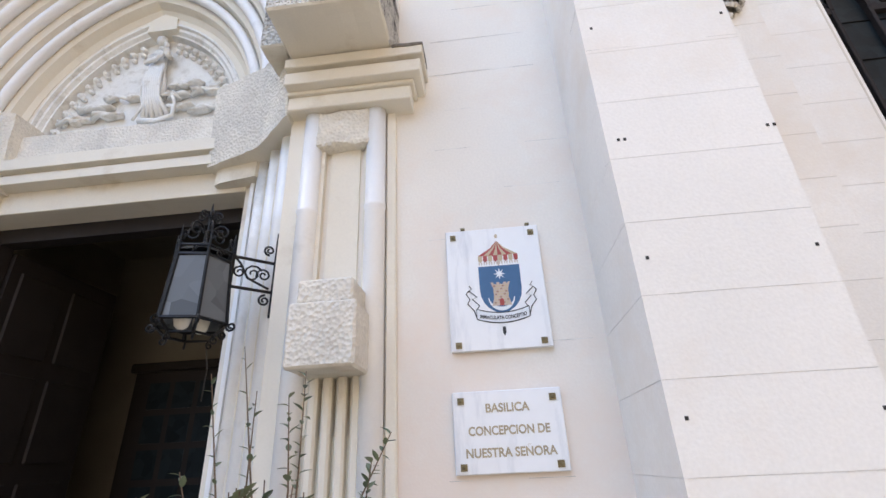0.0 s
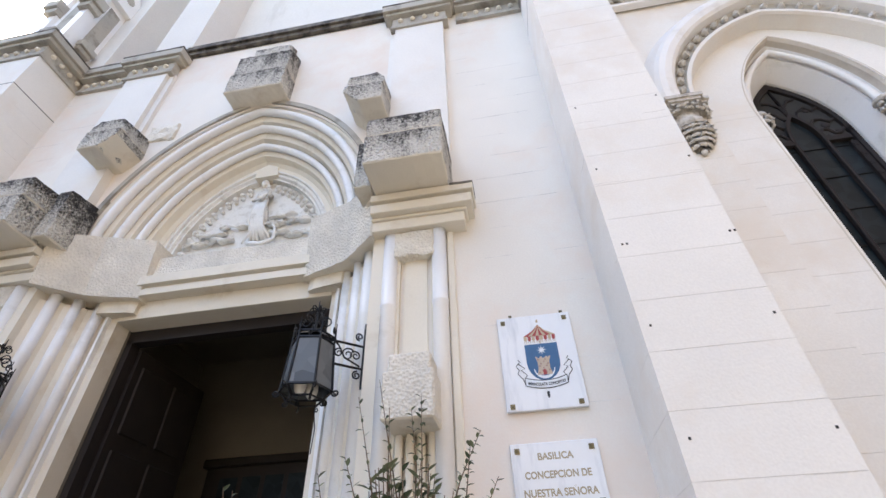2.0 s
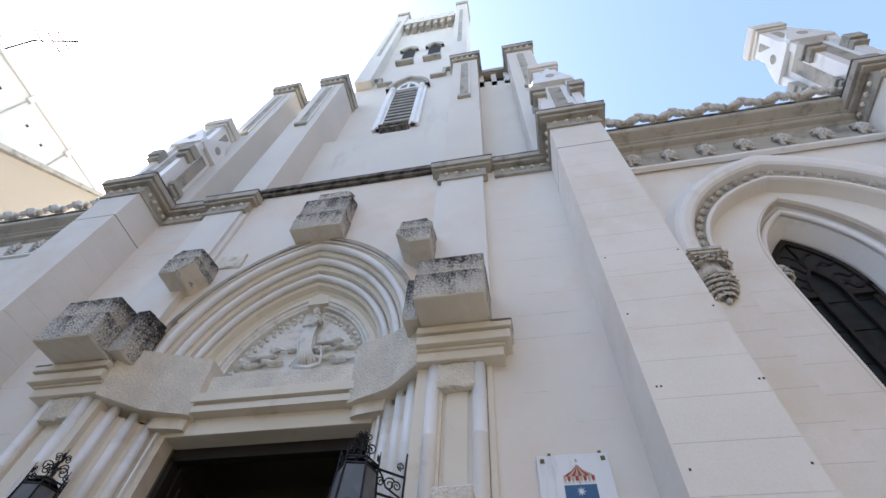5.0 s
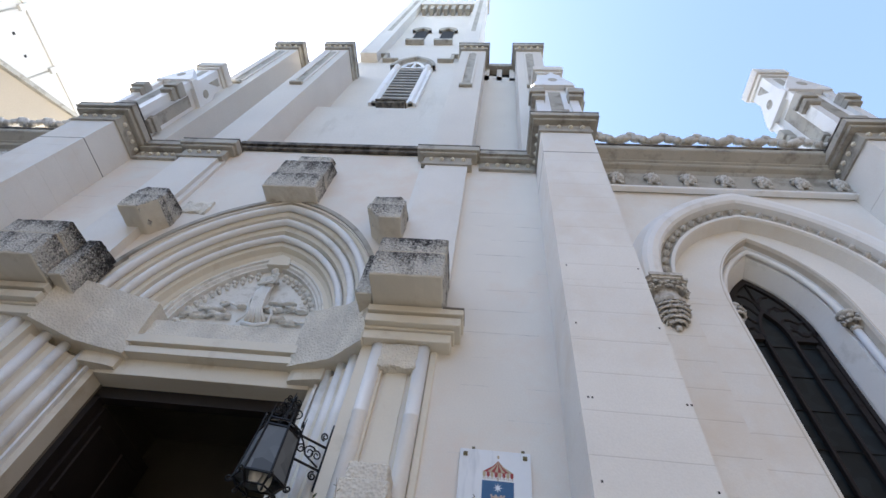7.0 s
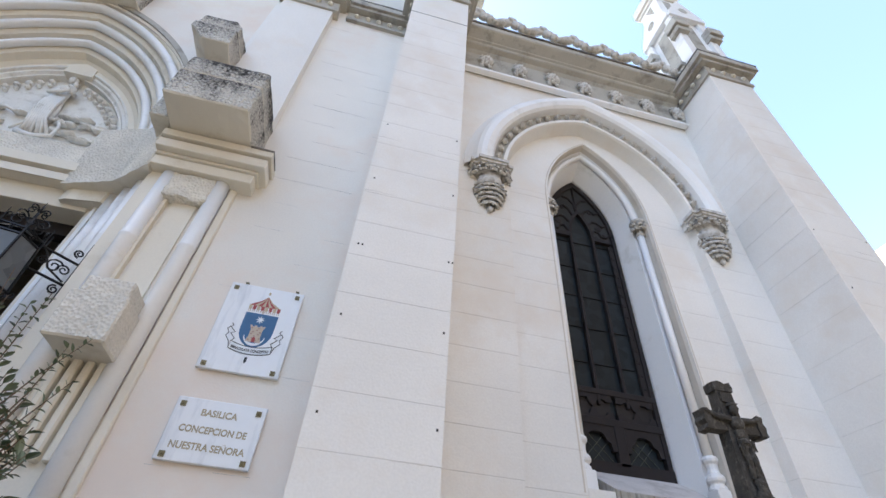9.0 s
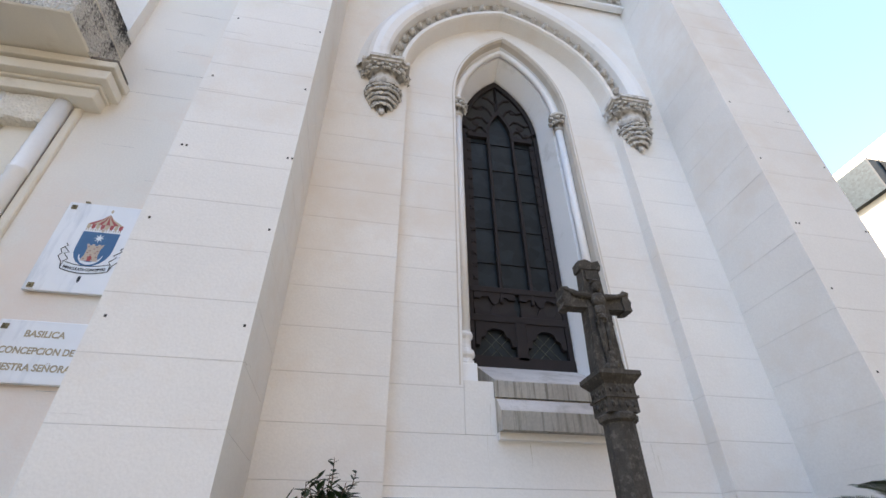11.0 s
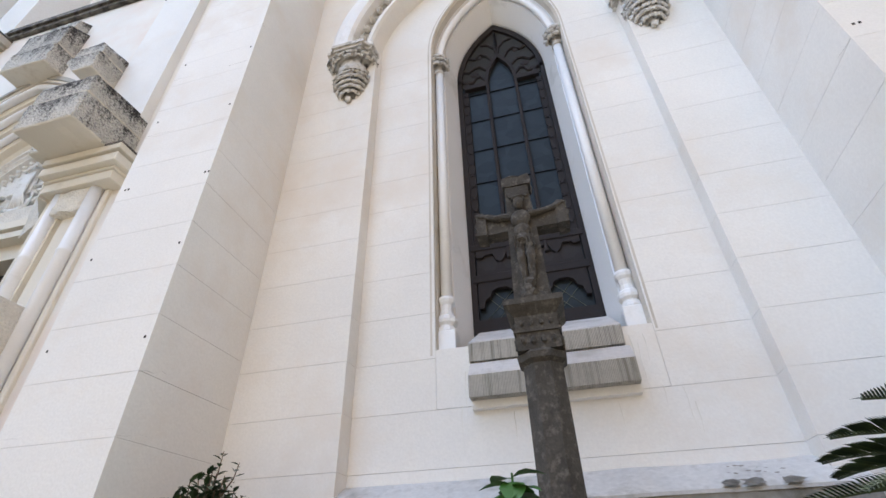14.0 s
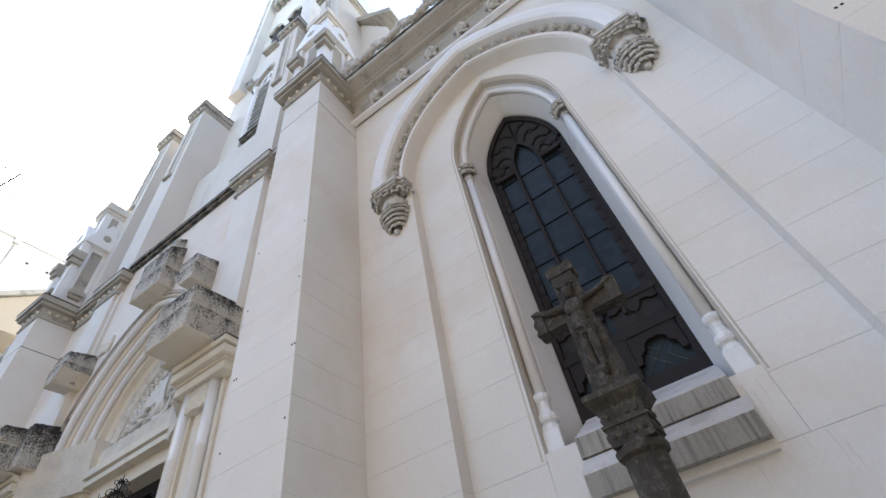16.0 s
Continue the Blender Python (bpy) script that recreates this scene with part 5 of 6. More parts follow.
for line, size, zz, ww in (("BASILICA", 0.056, 0.775, 0.40), ("CONCEPCION DE", 0.056, 0.50, 0.73), ("NUESTRA SEÑORA", 0.056, 0.24, 0.80)):
    writing(line, size, M_GOLD, p2, w * 0.5, -0.0355, h * zz, width=w * ww)
p1, w, h = plaque(-0.03, 0.495, 2.975, 3.672, "white marble plaque with a painted coat of arms on the wall")
for sx in (0.1, 0.47):
    part("top_clip", boxes((sx - 0.012, sx + 0.012, -0.03, 0.0, h + 0.008, h + 0.02)), M_BRASS, p1)


def shape(name, pts, mat, d=0.0365, parent=p1):
    return part(name, prism([(u * w, (1 - v) * h) for u, v in pts], "y", -d, -0.034), mat, parent)


cxs = 0.545
shield = [(cxs - 0.215, 0.335), (cxs + 0.215, 0.335), (cxs + 0.215, 0.53)] + [(cxs + 0.215 * math.cos(a), 0.53 + 0.19 * math.sin(a)) for a in (0.3, 0.6, 0.9, 1.2)] + [(cxs, 0.735)] + [(cxs - 0.215 * math.cos(a), 0.53 + 0.19 * math.sin(a)) for a in (1.2, 0.9, 0.6, 0.3)] + [(cxs - 0.215, 0.53)]
shape("shield", shield, P_BLUE)
shape("star", [(cxs + (0.062 if k % 2 == 0 else 0.022) * math.cos(k * math.pi / 8), 0.405 + (0.062 if k % 2 == 0 else 0.022) * 0.82 * math.sin(k * math.pi / 8)) for k in range(16)], P_PALE, 0.0375)
cres = [(cxs + 0.135 * math.cos(a), 0.60 + 0.105 * math.sin(a)) for a in (math.pi * k / 12 for k in range(13))] + [(cxs + 0.125 * math.cos(a), 0.60 + 0.075 * math.sin(a)) for a in (math.pi * (12 - k) / 12 for k in range(13))]
shape("crescent", cres, P_PALE, 0.0372)
shape("castle", [(cxs - 0.10, 0.475), (cxs - 0.07, 0.475), (cxs - 0.07, 0.49), (cxs - 0.04, 0.49), (cxs - 0.04, 0.475), (cxs - 0.01, 0.475), (cxs - 0.01, 0.49), (cxs + 0.03, 0.49), (cxs + 0.03, 0.475), (cxs + 0.06, 0.475), (cxs + 0.06, 0.49), (cxs + 0.08, 0.475), (cxs + 0.10, 0.475), (cxs + 0.075, 0.53), (cxs + 0.075, 0.60), (cxs + 0.10, 0.665), (cxs - 0.10, 0.665), (cxs - 0.075, 0.60), (cxs - 0.075, 0.53)], P_TAN, 0.0376)
for r in range(7):
    for c in range(5):
        u, v = cxs - 0.066 + 0.03 * c + 0.012 * (r % 2), 0.50 + 0.0225 * r
        shape("brick_mark", [(u - 0.011, v), (u + 0.011, v), (u + 0.011, v + 0.013), (u - 0.011, v + 0.013)], P_YEL if (r + c) % 3 else P_BRICK, 0.038)
shape("castle_door", [(cxs - 0.022, 0.665), (cxs - 0.022, 0.62), (cxs, 0.605), (cxs + 0.022, 0.62), (cxs + 0.022, 0.665)], P_RED, 0.0384)
shape("staff", [(cxs - 0.008, 0.12), (cxs + 0.008, 0.12), (cxs + 0.008, 0.335), (cxs - 0.008, 0.335)], P_TAN, 0.0364)
shape("staff_tip", [(cxs - 0.018, 0.83), (cxs + 0.012, 0.83), (cxs + 0.014, 0.875), (cxs - 0.003, 0.90), (cxs - 0.02, 0.875)], P_BLACK, 0.0364)
shape("finial", [(cxs + 0.016 * math.cos(a), 0.075 + 0.02 * math.sin(a)) for a in (math.pi * k / 5 for k in range(10))], P_YEL, 0.0364)
for k in range(8):
    a, b = -1 + k / 4, -1 + (k + 1) / 4
    mid = [(cxs + q * 0.205 * m ** 1.7, 0.105 + 0.135 * m + 0.012 * (1 - q * q) * m) for q, m in ((a, 0.12), (a, 0.55), (a, 1.0), (b, 1.0), (b, 0.55), (b, 0.12))]
    shape("canopy_gore", mid, P_RED if k % 2 == 0 else P_YEL, 0.0368)
    c = cxs + (a + b) / 2 * 0.215
    shape("canopy_lappet", [(c - 0.022, 0.243), (c + 0.022, 0.243), (c + 0.022, 0.285), (c, 0.30), (c - 0.022, 0.285)], P_RED if k % 2 else P_YEL, 0.037)
    for q in (-0.012, 0.012):
        shape("tassel", [(c + q - 0.006, 0.298), (c + q + 0.006, 0.298), (c + q + 0.004, 0.322), (c + q - 0.004, 0.322)], P_TAN, 0.0368)


def ribbon(pts, r=0.0028):
    part("ribbon_outline", tube(bmesh.new(), [(u * w, -0.0365, (1 - v) * h) for u, v in pts], r, 5), P_BLACK, p1)


band = [(-0.265 + 0.53 * k / 10) for k in range(11)]
shape("ribbon", [(cxs + q, 0.795 - 0.55 * q * q) for q in band] + [(cxs + q, 0.725 - 0.55 * q * q + 0.0) for q in band[::-1]], P_PALE, 0.0378)
ribbon([(cxs + q, 0.80 - 0.55 * q * q) for q in band] + [(cxs + 0.265, 0.685)] + [(cxs + q, 0.72 - 0.55 * q * q) for q in band[::-1]] + [(cxs - 0.265, 0.76)])
for m in (1, -1):
    ribbon([(cxs + m * 0.265, 0.69), (cxs + m * 0.23, 0.655), (cxs + m * 0.30, 0.60), (cxs + m * 0.25, 0.585), (cxs + m * 0.33, 0.53), (cxs + m * 0.30, 0.515), (cxs + m * 0.325, 0.49)])
    ribbon([(cxs + m * 0.265, 0.755), (cxs + m * 0.29, 0.69), (cxs + m * 0.35, 0.635), (cxs + m * 0.325, 0.60), (cxs + m * 0.36, 0.555), (cxs + m * 0.33, 0.53)])
writing("IMMACULATA CONCEPTIO", 0.027, P_BLACK, p1, cxs * w, -0.0385, (1 - 0.762) * h, width=w * 0.47, bend=0.95)

# ---- stone cross ----
cro = thing("stone_cross", "weathered dark granite crucifix on an octagonal shaft", "cross", 3.47, 2.74, 0)
def octagon(r, k=0.92):
    return [(r * math.cos(math.pi / 8 + math.pi / 4 * i), r * math.sin(math.pi / 8 + math.pi / 4 * i)) for i in range(8)]


def octa(bm, secs):
    rings = [[bm.verts.new((x, y, z)) for x, y in octagon(r)] for r, z in secs]
    for p, q in zip(rings, rings[1:]):
        for i in range(8):
            bm.faces.new((p[i], p[(i + 1) % 8], q[(i + 1) % 8], q[i]))
    bm.faces.new(rings[0][::-1])
    bm.faces.new(rings[-1])
    return bm


cro.scale = (0.93, 0.93, 1.0)
part("shaft", octa(bmesh.new(), [(0.1, 0.5), (0.092, 2.2)]), M_CROSS, cro)
part("step", boxes((-0.35, 0.35, -0.35, 0.35, 0, 0.25), (-0.22, 0.22, -0.22, 0.22, 0.25, 0.5), bevel=0.02), M_CROSS, cro)
capm = octa(bmesh.new(), [(0.092, 2.185), (0.112, 2.20), (0.116, 2.225), (0.10, 2.24)])
box(capm, -0.095, 0.095, -0.095, 0.095, 2.235, 2.385)
for a, b in ((0.105, 2.31), ):
    box(capm, -a, a, -a, a, b, b + 0.012)
q0 = [(-0.095, -0.095), (0.095, -0.095), (0.095, 0.095), (-0.095, 0.095)]
v0 = [capm.verts.new((x, y, 2.385)) for x, y in q0]
v1 = [capm.verts.new((x * 1.42, y * 1.42, 2.43)) for x, y in q0]
v2 = [capm.verts.new((x * 1.42, y * 1.42, 2.455)) for x, y in q0]
for a, b in ((v0, v1), (v1, v2)):
    for i in range(4):
        capm.faces.new((a[i], a[(i + 1) % 4], b[(i + 1) % 4], b[i]))
capm.faces.new(v2)
for i in range(4):
    for sx, sy in ((1, 0), (-1, 0), (0, 1), (0, -1)):
        u = -0.066 + 0.044 * i
        blob(capm, (sx * 0.097 + sy * u, sy * 0.097 + sx * u, 2.275), (0.014, 0.014, 0.022), 1, 0.5, i)
        blob(capm, (sx * 0.097 + sy * u, sy * 0.097 + sx * u, 2.35), (0.012, 0.012, 0.016), 1, 0.5, i)
part("capital", capm, M_CROSS, cro, "carved granite capital")
cm = bmesh.new()
box(cm, -0.062, 0.062, -0.04, 0.05, 2.45, 3.17)
for v in cm.verts:
    if v.co.z < 2.6:
        v.co.x *= 1.45
        v.co.y *= 1.3
box(cm, -0.2, 0.2, -0.04, 0.045, 2.875, 2.985)
for s in (1, -1):
    prism([(s * 0.185, 2.865), (s * 0.245, 2.87), (s * 0.235, 2.90), (s * 0.25, 2.93), (s * 0.235, 2.96), (s * 0.245, 3.0), (s * 0.2, 3.005), (s * 0.185, 2.99)], "y", -0.055, 0.055, cm)
prism([(-0.075, 3.155), (0.075, 3.155), (0.085, 3.19), (0.07, 3.225), (0.02, 3.21), (-0.03, 3.228), (-0.08, 3.215)], "y", -0.05, 0.055, cm)
box(cm, -0.05, 0.05, -0.06, -0.03, 3.07, 3.135)
box(cm, -0.058, 0.058, -0.055, -0.03, 3.09, 3.105)
# the carved figure, as plain modelled shapes
blob(cm, (0, -0.075, 3.015), (0.03, 0.032, 0.042), 2, 0.2)
blob(cm, (0, -0.07, 3.045), (0.036, 0.036, 0.016), 2, 0.5)
blob(cm, (0, -0.065, 2.92), (0.055, 0.034, 0.055), 2, 0.15)
blob(cm, (0, -0.062, 2.85), (0.042, 0.03, 0.055), 2, 0.15)
blob(cm, (0, -0.066, 2.785), (0.052, 0.036, 0.042), 2, 0.5, 4)
for s in (1, -1):
    tube(cm, [(s * 0.045, -0.06, 2.945), (s * 0.13, -0.055, 2.955), (s * 0.215, -0.05, 2.985)], 0.02, 8, 0.7)
    blob(cm, (s * 0.22, -0.052, 2.99), (0.02, 0.015, 0.015), 1)
    tube(cm, [(s * 0.024, -0.065, 2.77), (s * 0.024, -0.08, 2.68), (s * 0.018, -0.06, 2.58)], 0.026, 8, 0.65)
    for k in range(3):
        tube(cm, [(s * (0.012 + 0.016 * k), -0.095, 2.80), (s * (0.016 + 0.018 * k), -0.09, 2.74)], 0.009, 6, 0.6)
blob(cm, (0, -0.075, 2.555), (0.035, 0.03, 0.03), 2, 0.4)
blob(cm, (-0.01, -0.08, 2.52), (0.026, 0.028, 0.032), 2, 0.3)
blob(cm, (0.0, -0.075, 2.48), (0.055, 0.035, 0.04), 2, 0.4, 7)
for _ in range(3):
    bmesh.ops.subdivide_edges(cm, edges=[e for e in cm.edges if e.calc_length() > 0.045], cuts=1, use_grid_fill=True)
for v in cm.verts:
    v.co += noise.noise_vector(v.co * 38) * 0.005 + noise.noise_vector(v.co * 80) * 0.003
part("crucifix", cm, M_CROSS, cro, "eroded granite crucifix with a plain carved figure")


# ---- tower and pinnacles ----
TX = -2.6


def slot(t, x0, x1, y, z0, z1, parent=None):
    """A sunk pointed slot with its little sill."""
    m = (x0 + x1) / 2
    part("slot", prism([(x0, z0), (x1, z0), (x1, z1 - 0.12), (m, z1), (x0, z1 - 0.12)], "y", y - 0.004, y + 0.05), M_TRIM, t)
    part("slot_sill", boxes((x0 - 0.05, x1 + 0.05, y - 0.07, y + 0.02, z0 - 0.12, z0), bevel=0.01), M_TRIM, t)


def tower_buttress(x, top, slot_z, base=9.0):
    t = thing("tower_buttress", "tall weathered white tower buttress with a slotted top", "buttress", x, 3.2, 0, "tower buttresses")
    part("shaft", boxes((-0.34, 0.34, 0.0, 1.1, base, top)), M_TOWER, t)
    for s in (1, -1):
        part("slot_edge", boxes((min(s * 0.10, s * 0.15), max(s * 0.10, s * 0.15), -0.03, 0.0, slot_z, top - 0.5)), M_TOWER, t)
    slot(t, -0.1, 0.1, 0.0, slot_z, top - 0.5)
    part("cap", boxes((-0.38, 0.38, -0.06, 1.1, top - 0.3, top - 0.1), (-0.43, 0.43, -0.12, 1.1, top - 0.1, top + 0.1), bevel=0.01), M_TRIM, t)
    for k in range(4):
        part("nailhead", blob(bmesh.new(), (-0.25 + 0.165 * k, -0.08, top - 0.2), (0.05, 0.04, 0.05), 1), M_CREAM, t)
    part("cap_ledge", boxes((-0.44, 0.44, -0.13, 1.1, top + 0.1, top + 0.14)), M_SOOT, t)
    return t


for u in (1.98, -1.98, 3.5, -3.5):
    tower_buttress(TX + u, 15.95, 12.45)
tow = thing("tower", "tall weathered white bell tower with louvred belfry windows", "tower", TX, 4.03, 1.08)
tow.scale = (0.88, 1.0, 0.88)
part("shaft", boxes((-2.3, 2.3, 0.05, 4.4, 9.0, 21.0), (-2.05, 2.05, 0.1, 4.2, 21.0, 34.0)), M_TOWER, tow)
part("lower_face", boxes((-1.95, 1.95, -0.25, 0.1, 9.0, 13.0)), M_TOWER, tow)
part("string", prism([(-2.2, 19.7), (-1.35, 19.7), (-1.35, 19.0), (-0.75, 19.0), (-0.75, 19.12), (-1.23, 19.12), (-1.23, 19.82), (-2.2, 19.82)], "y", -0.08, 0.06), M_TRIM, tow)
part("string", prism([(2.2, 19.7), (1.35, 19.7), (1.35, 19.0), (0.75, 19.0), (0.75, 19.12), (1.23, 19.12), (1.23, 19.82), (2.2, 19.82)], "y", -0.08, 0.06), M_TRIM, tow)
# flat near-black sheet stands in for the unlit belfry
bel = part("belfry_window", prism([(-0.42, 14.1)] + [(u, 17.9 + z) for u, z in arc(0.42, 0.75, 8)] + [(0.42, 14.1)], "y", 0.03, 0.06), M_DEEPSHADE, tow, "louvred pointed belfry window")
for k in range(12):
    part("louvre", prism([(-0.06, 14.16 + 0.3 * k), (-0.06, 14.33 + 0.3 * k), (0.04, 14.40 + 0.3 * k), (0.04, 14.26 + 0.3 * k)], "x", -0.42, 0.42), M_LOUVRE, bel)
for s in (1, -1):
    part("belfry_shaft", lathe(bmesh.new(), [(0.08, 14.1), (0.08, 17.6), (0.13, 17.7), (0.13, 17.9)], s * 0.55, -0.03, 10), M_WHITE, tow)
    part("belfry_reveal", boxes((min(s * 0.42, s * 0.72), max(s * 0.42, s * 0.72), -0.05, 0.08, 14.1, 17.9)), M_WHITE, tow)
part("belfry_tracery", sweep_arch(bmesh.new(), [(0.42, 0.75, -0.06), (0.30, 0.55, -0.06), (0.30, 0.55, 0.04)], 0, 17.9, 8), M_WHITE, tow)
part("belfry_tracery", boxes((-0.42, 0.42, -0.06, 0.04, 17.8, 17.92), (-0.05, 0.05, -0.06, 0.04, 17.9, 18.5)), M_WHITE, tow)
part("belfry_hood", sweep_arch(bmesh.new(), [(0.82, 1.30, 0.05), (0.82, 1.30, -0.12), (0.68, 1.12, -0.12), (0.62, 1.04, -0.03), (0.42, 0.75, 0.05)], 0, 17.9, 10), M_TRIM, tow)
part("belfry_sill", boxes((-0.42, 0.42, -0.14, 0.05, 13.8, 14.1), (-0.45, 0.45, -0.18, 0.05, 13.95, 14.02), bevel=0.01), M_SOOT, tow)
for s in (1, -1):
    w2 = part("upper_window", prism([(s * 0.62 - 0.28, 22.3)] + [(s * 0.62 + u, 24.4 + z) for u, z in arc(0.28, 0.45, 6)] + [(s * 0.62 + 0.28, 22.3)], "y", 0.06, 0.11), M_DEEPSHADE, tow)
    part("hood", sweep_arch(bmesh.new(), [(0.45, 0.66, 0.1), (0.45, 0.66, -0.05), (0.30, 0.47, -0.02), (0.28, 0.45, 0.1)], s * 0.62, 24.4, 8), M_TRIM, w2)
    part("sill", boxes((s * 0.62 - 0.4, s * 0.62 + 0.4, -0.1, 0.1, 22.1, 22.35)), M_TRIM, w2)
    part("corner_shaft", boxes((min(s * 1.55, s * 2.2), max(s * 1.55, s * 2.2), -0.25, 0.6, 19.0, 33.5)), M_TOWER, tow)
    part("corner_slot", boxes((s * 1.87 - 0.1, s * 1.87 + 0.1, -0.254, -0.2, 23.0, 31.5)), M_TRIM, tow)
    part("corner_cap", boxes((min(s * 1.5, s * 2.27), max(s * 1.5, s * 2.27), -0.32, 0.7, 33.5, 34.2)), M_TRIM, tow)
for k in range(7):
    part("machicolation", boxes((-1.3 + 0.4 * k, -1.1 + 0.4 * k, -0.2, 0.1, 29.0, 30.2)), M_TRIM, tow)
part("battlement", boxes((-1.5, 1.5, -0.25, 0.1, 30.2, 31.0)), M_TOWER, tow)
for k in range(5):
    part("merlon", boxes((-1.4 + 0.62 * k, -1.05 + 0.62 * k, -0.25, 0.1, 31.0, 31.7)), M_TOWER, tow)

for s in (1, -1):
    t = thing("gable_wing", "weathered white gable wall beside the tower with a small arcade", "wall", TX + s * 2.75, 3.75, 1.9, "gable walls beside the tower")
    t.scale = (0.85, 1.0, 0.79)
    part("wall", prism([(-0.95, 9.0), (0.95, 9.0), (0.95, 16.4), (-0.95, 17.1)] if s > 0 else [(-0.95, 9.0), (0.95, 9.0), (0.95, 17.1), (-0.95, 16.4)], "y", 0.0, 0.5), M_TOWER, t)
    # near-black back paints the shade within the arcade
    part("arcade_back", boxes((-0.95, 0.95, 0.15, 0.5, 16.4, 17.75)), M_DEEPSHADE, t)
    for k in range(5):
        part("arcade_post", boxes((-0.95 + 0.42 * k, -0.78 + 0.42 * k, 0.0, 0.2, 16.3, 17.7)), M_TOWER, t)
    part("coping", boxes((-1.0, 1.0, -0.1, 0.5, 17.7, 18.0)), M_TRIM, t)
    t = thing("gable_return", "weathered projecting gable coping behind the pinnacle", "wall", TX + s * 4.1, 4.0, 1.9, "gable copings")
    t.scale.z = 0.79
    part("block", prism([(-0.4, 9.0), (0.5, 9.0), (0.5, 14.2), (-0.4, 16.6)] if s > 0 else [(-0.5, 9.0), (0.4, 9.0), (0.4, 16.6), (-0.5, 14.2)], "y", 0.0, 0.6), M_TOWER, t)
    part("coping", prism([(-0.45, 16.4), (0.75, 14.6), (0.75, 14.9), (-0.45, 16.8)] if s > 0 else [(0.45, 16.4), (-0.75, 14.6), (-0.75, 14.9), (0.45, 16.8)], "y", -0.15, 0.6), M_TRIM, t)


def pinnacle(x):
    """A square pinnacle with gablets, slots and a slab cap on a buttress."""
    t = thing("pinnacle", "white gabled stone pinnacle standing on a buttress cap", "pinnacle", x, 3.02, 8.875, "pinnacles on the buttresses")
    part("lower_stage", boxes((-0.3, 0.3, -0.3, 0.3, 0, 2.3)), M_WHITE, t)
    part("upper_stage", boxes((-0.235, 0.235, -0.235, 0.235, 2.3, 3.55)), M_WHITE, t)
    part("cap_slab", boxes((-0.27, 0.27, -0.27, 0.27, 3.5, 3.62), (-0.31, 0.31, -0.31, 0.31, 3.62, 3.9), bevel=0.01), M_TOWER, t)
    for k in range(4):
        r = Matrix.Rotation(k * math.pi / 2, 4, "Z")
        def turned(bm):
            bmesh.ops.transform(bm, matrix=r, verts=bm.verts[:])
            return bm
        part("gablet", turned(prism([(-0.36, 2.05), (0.36, 2.05), (0.36, 2.2), (0, 3.0), (-0.36, 2.2)], "y", -0.40, -0.2)), M_WHITE, t)
        part("gablet_hole", turned(prism([(0.09 * math.cos(a), 2.42 + 0.12 * math.sin(a)) for a in (math.pi / 4 * q + 0.39 for q in range(8))], "y", -0.404, -0.35)), M_TRIM, t)
        part("corner_post", turned(boxes((-0.36, -0.22, -0.36, -0.22, 0, 2.1))), M_WHITE, t)
        part("lower_slot", turned(boxes((-0.11, 0.11, -0.304, -0.28, 0.5, 1.9))), M_TRIM, t)
        part("lower_sill", turned(boxes((-0.14, 0.14, -0.41, -0.28, 0.38, 0.52), (-0.12, 0.12, -0.37, -0.28, 0.28, 0.38), bevel=0.01)), M_TRIM, t)
        part("corner_sill", turned(boxes((-0.47, -0.2, -0.47, -0.2, 1.35, 1.6), (-0.43, -0.2, -0.43, -0.2, 1.2, 1.35), bevel=0.01)), M_TRIM, t)
        part("upper_slot", turned(boxes((-0.08, 0.08, -0.239, -0.2, 2.9, 3.4))), M_TRIM, t)
    return t


pn = pinnacle(B1)
pn.scale.z = 0.87
for x in (B2, B0):
    copy_thing(pn, pose(x, 3.02, 8.875))
roof = thing("nave_roof", "plain nave walls and roof behind the front", "roof", 0, 8, 0, kind="structure")
part("nave", boxes((-9.0, 5.8, -1.4, 14, 0, 9.0)), M_TOWER, roof)

# ---- neighbours, and added blocks that shape the light ----
nb = thing("neighbour_building", "tall pale rendered building with anchor holes and a parapet", "building", -20, 0, 0.35)
part("wall", boxes((-6, 0.0, -30, 16, 0, 21.3)), M_TOWER, nb)
part("parapet", boxes((-6, 0.08, -30, 16, 21.3, 21.55)), M_TOWER, nb)
for k in range(14):
    part("rib", boxes((-0.02, 0.06, -20 + 2.55 * k, -19.95 + 2.55 * k, 0, 21.5)), M_TRIM, nb)
    part("rib_head", boxes((-0.02, 0.14, -20.1 + 2.55 * k, -19.85 + 2.55 * k, 21.0, 21.75)), M_TOWER, nb)
    for q in (0.8, 1.7):
        part("anchor_hole", boxes((-0.02, 0.012, -20 + 2.55 * k + q, -19.88 + 2.55 * k + q, 20.2, 20.32)), M_DEEPSHADE, nb)
part("stair_roof", prism([(3.2, 15.5), (9.0, 15.5), (9.0, 19.6), (7.6, 19.9), (3.2, 16.6)], "x", 0.0, 1.6), M_NEIGH, nb)
part("stair_coping", prism([(3.1, 16.6), (7.6, 19.9), (7.6, 20.1), (3.1, 16.85)], "x", -0.05, 1.75), M_TRIM, nb)
ant = thing("antenna", "thin metal television antenna on the parapet", "antenna", -20, 0.9, 22.1)
am = bmesh.new()
tube(am, [(0, 0, -0.5), (0, 0, 1.6)], 0.045, 5)
tube(am, [(0, 0, 1.4), (2.0, 0.4, 1.5)], 0.04, 5)
for k in range(4):
    tube(am, [(0.4 + 0.5 * k, -0.6 + 0.12 * k, 1.45), (0.4 + 0.5 * k, 0.7, 1.45)], 0.028, 4)
part("boom", am, M_IRON, ant)
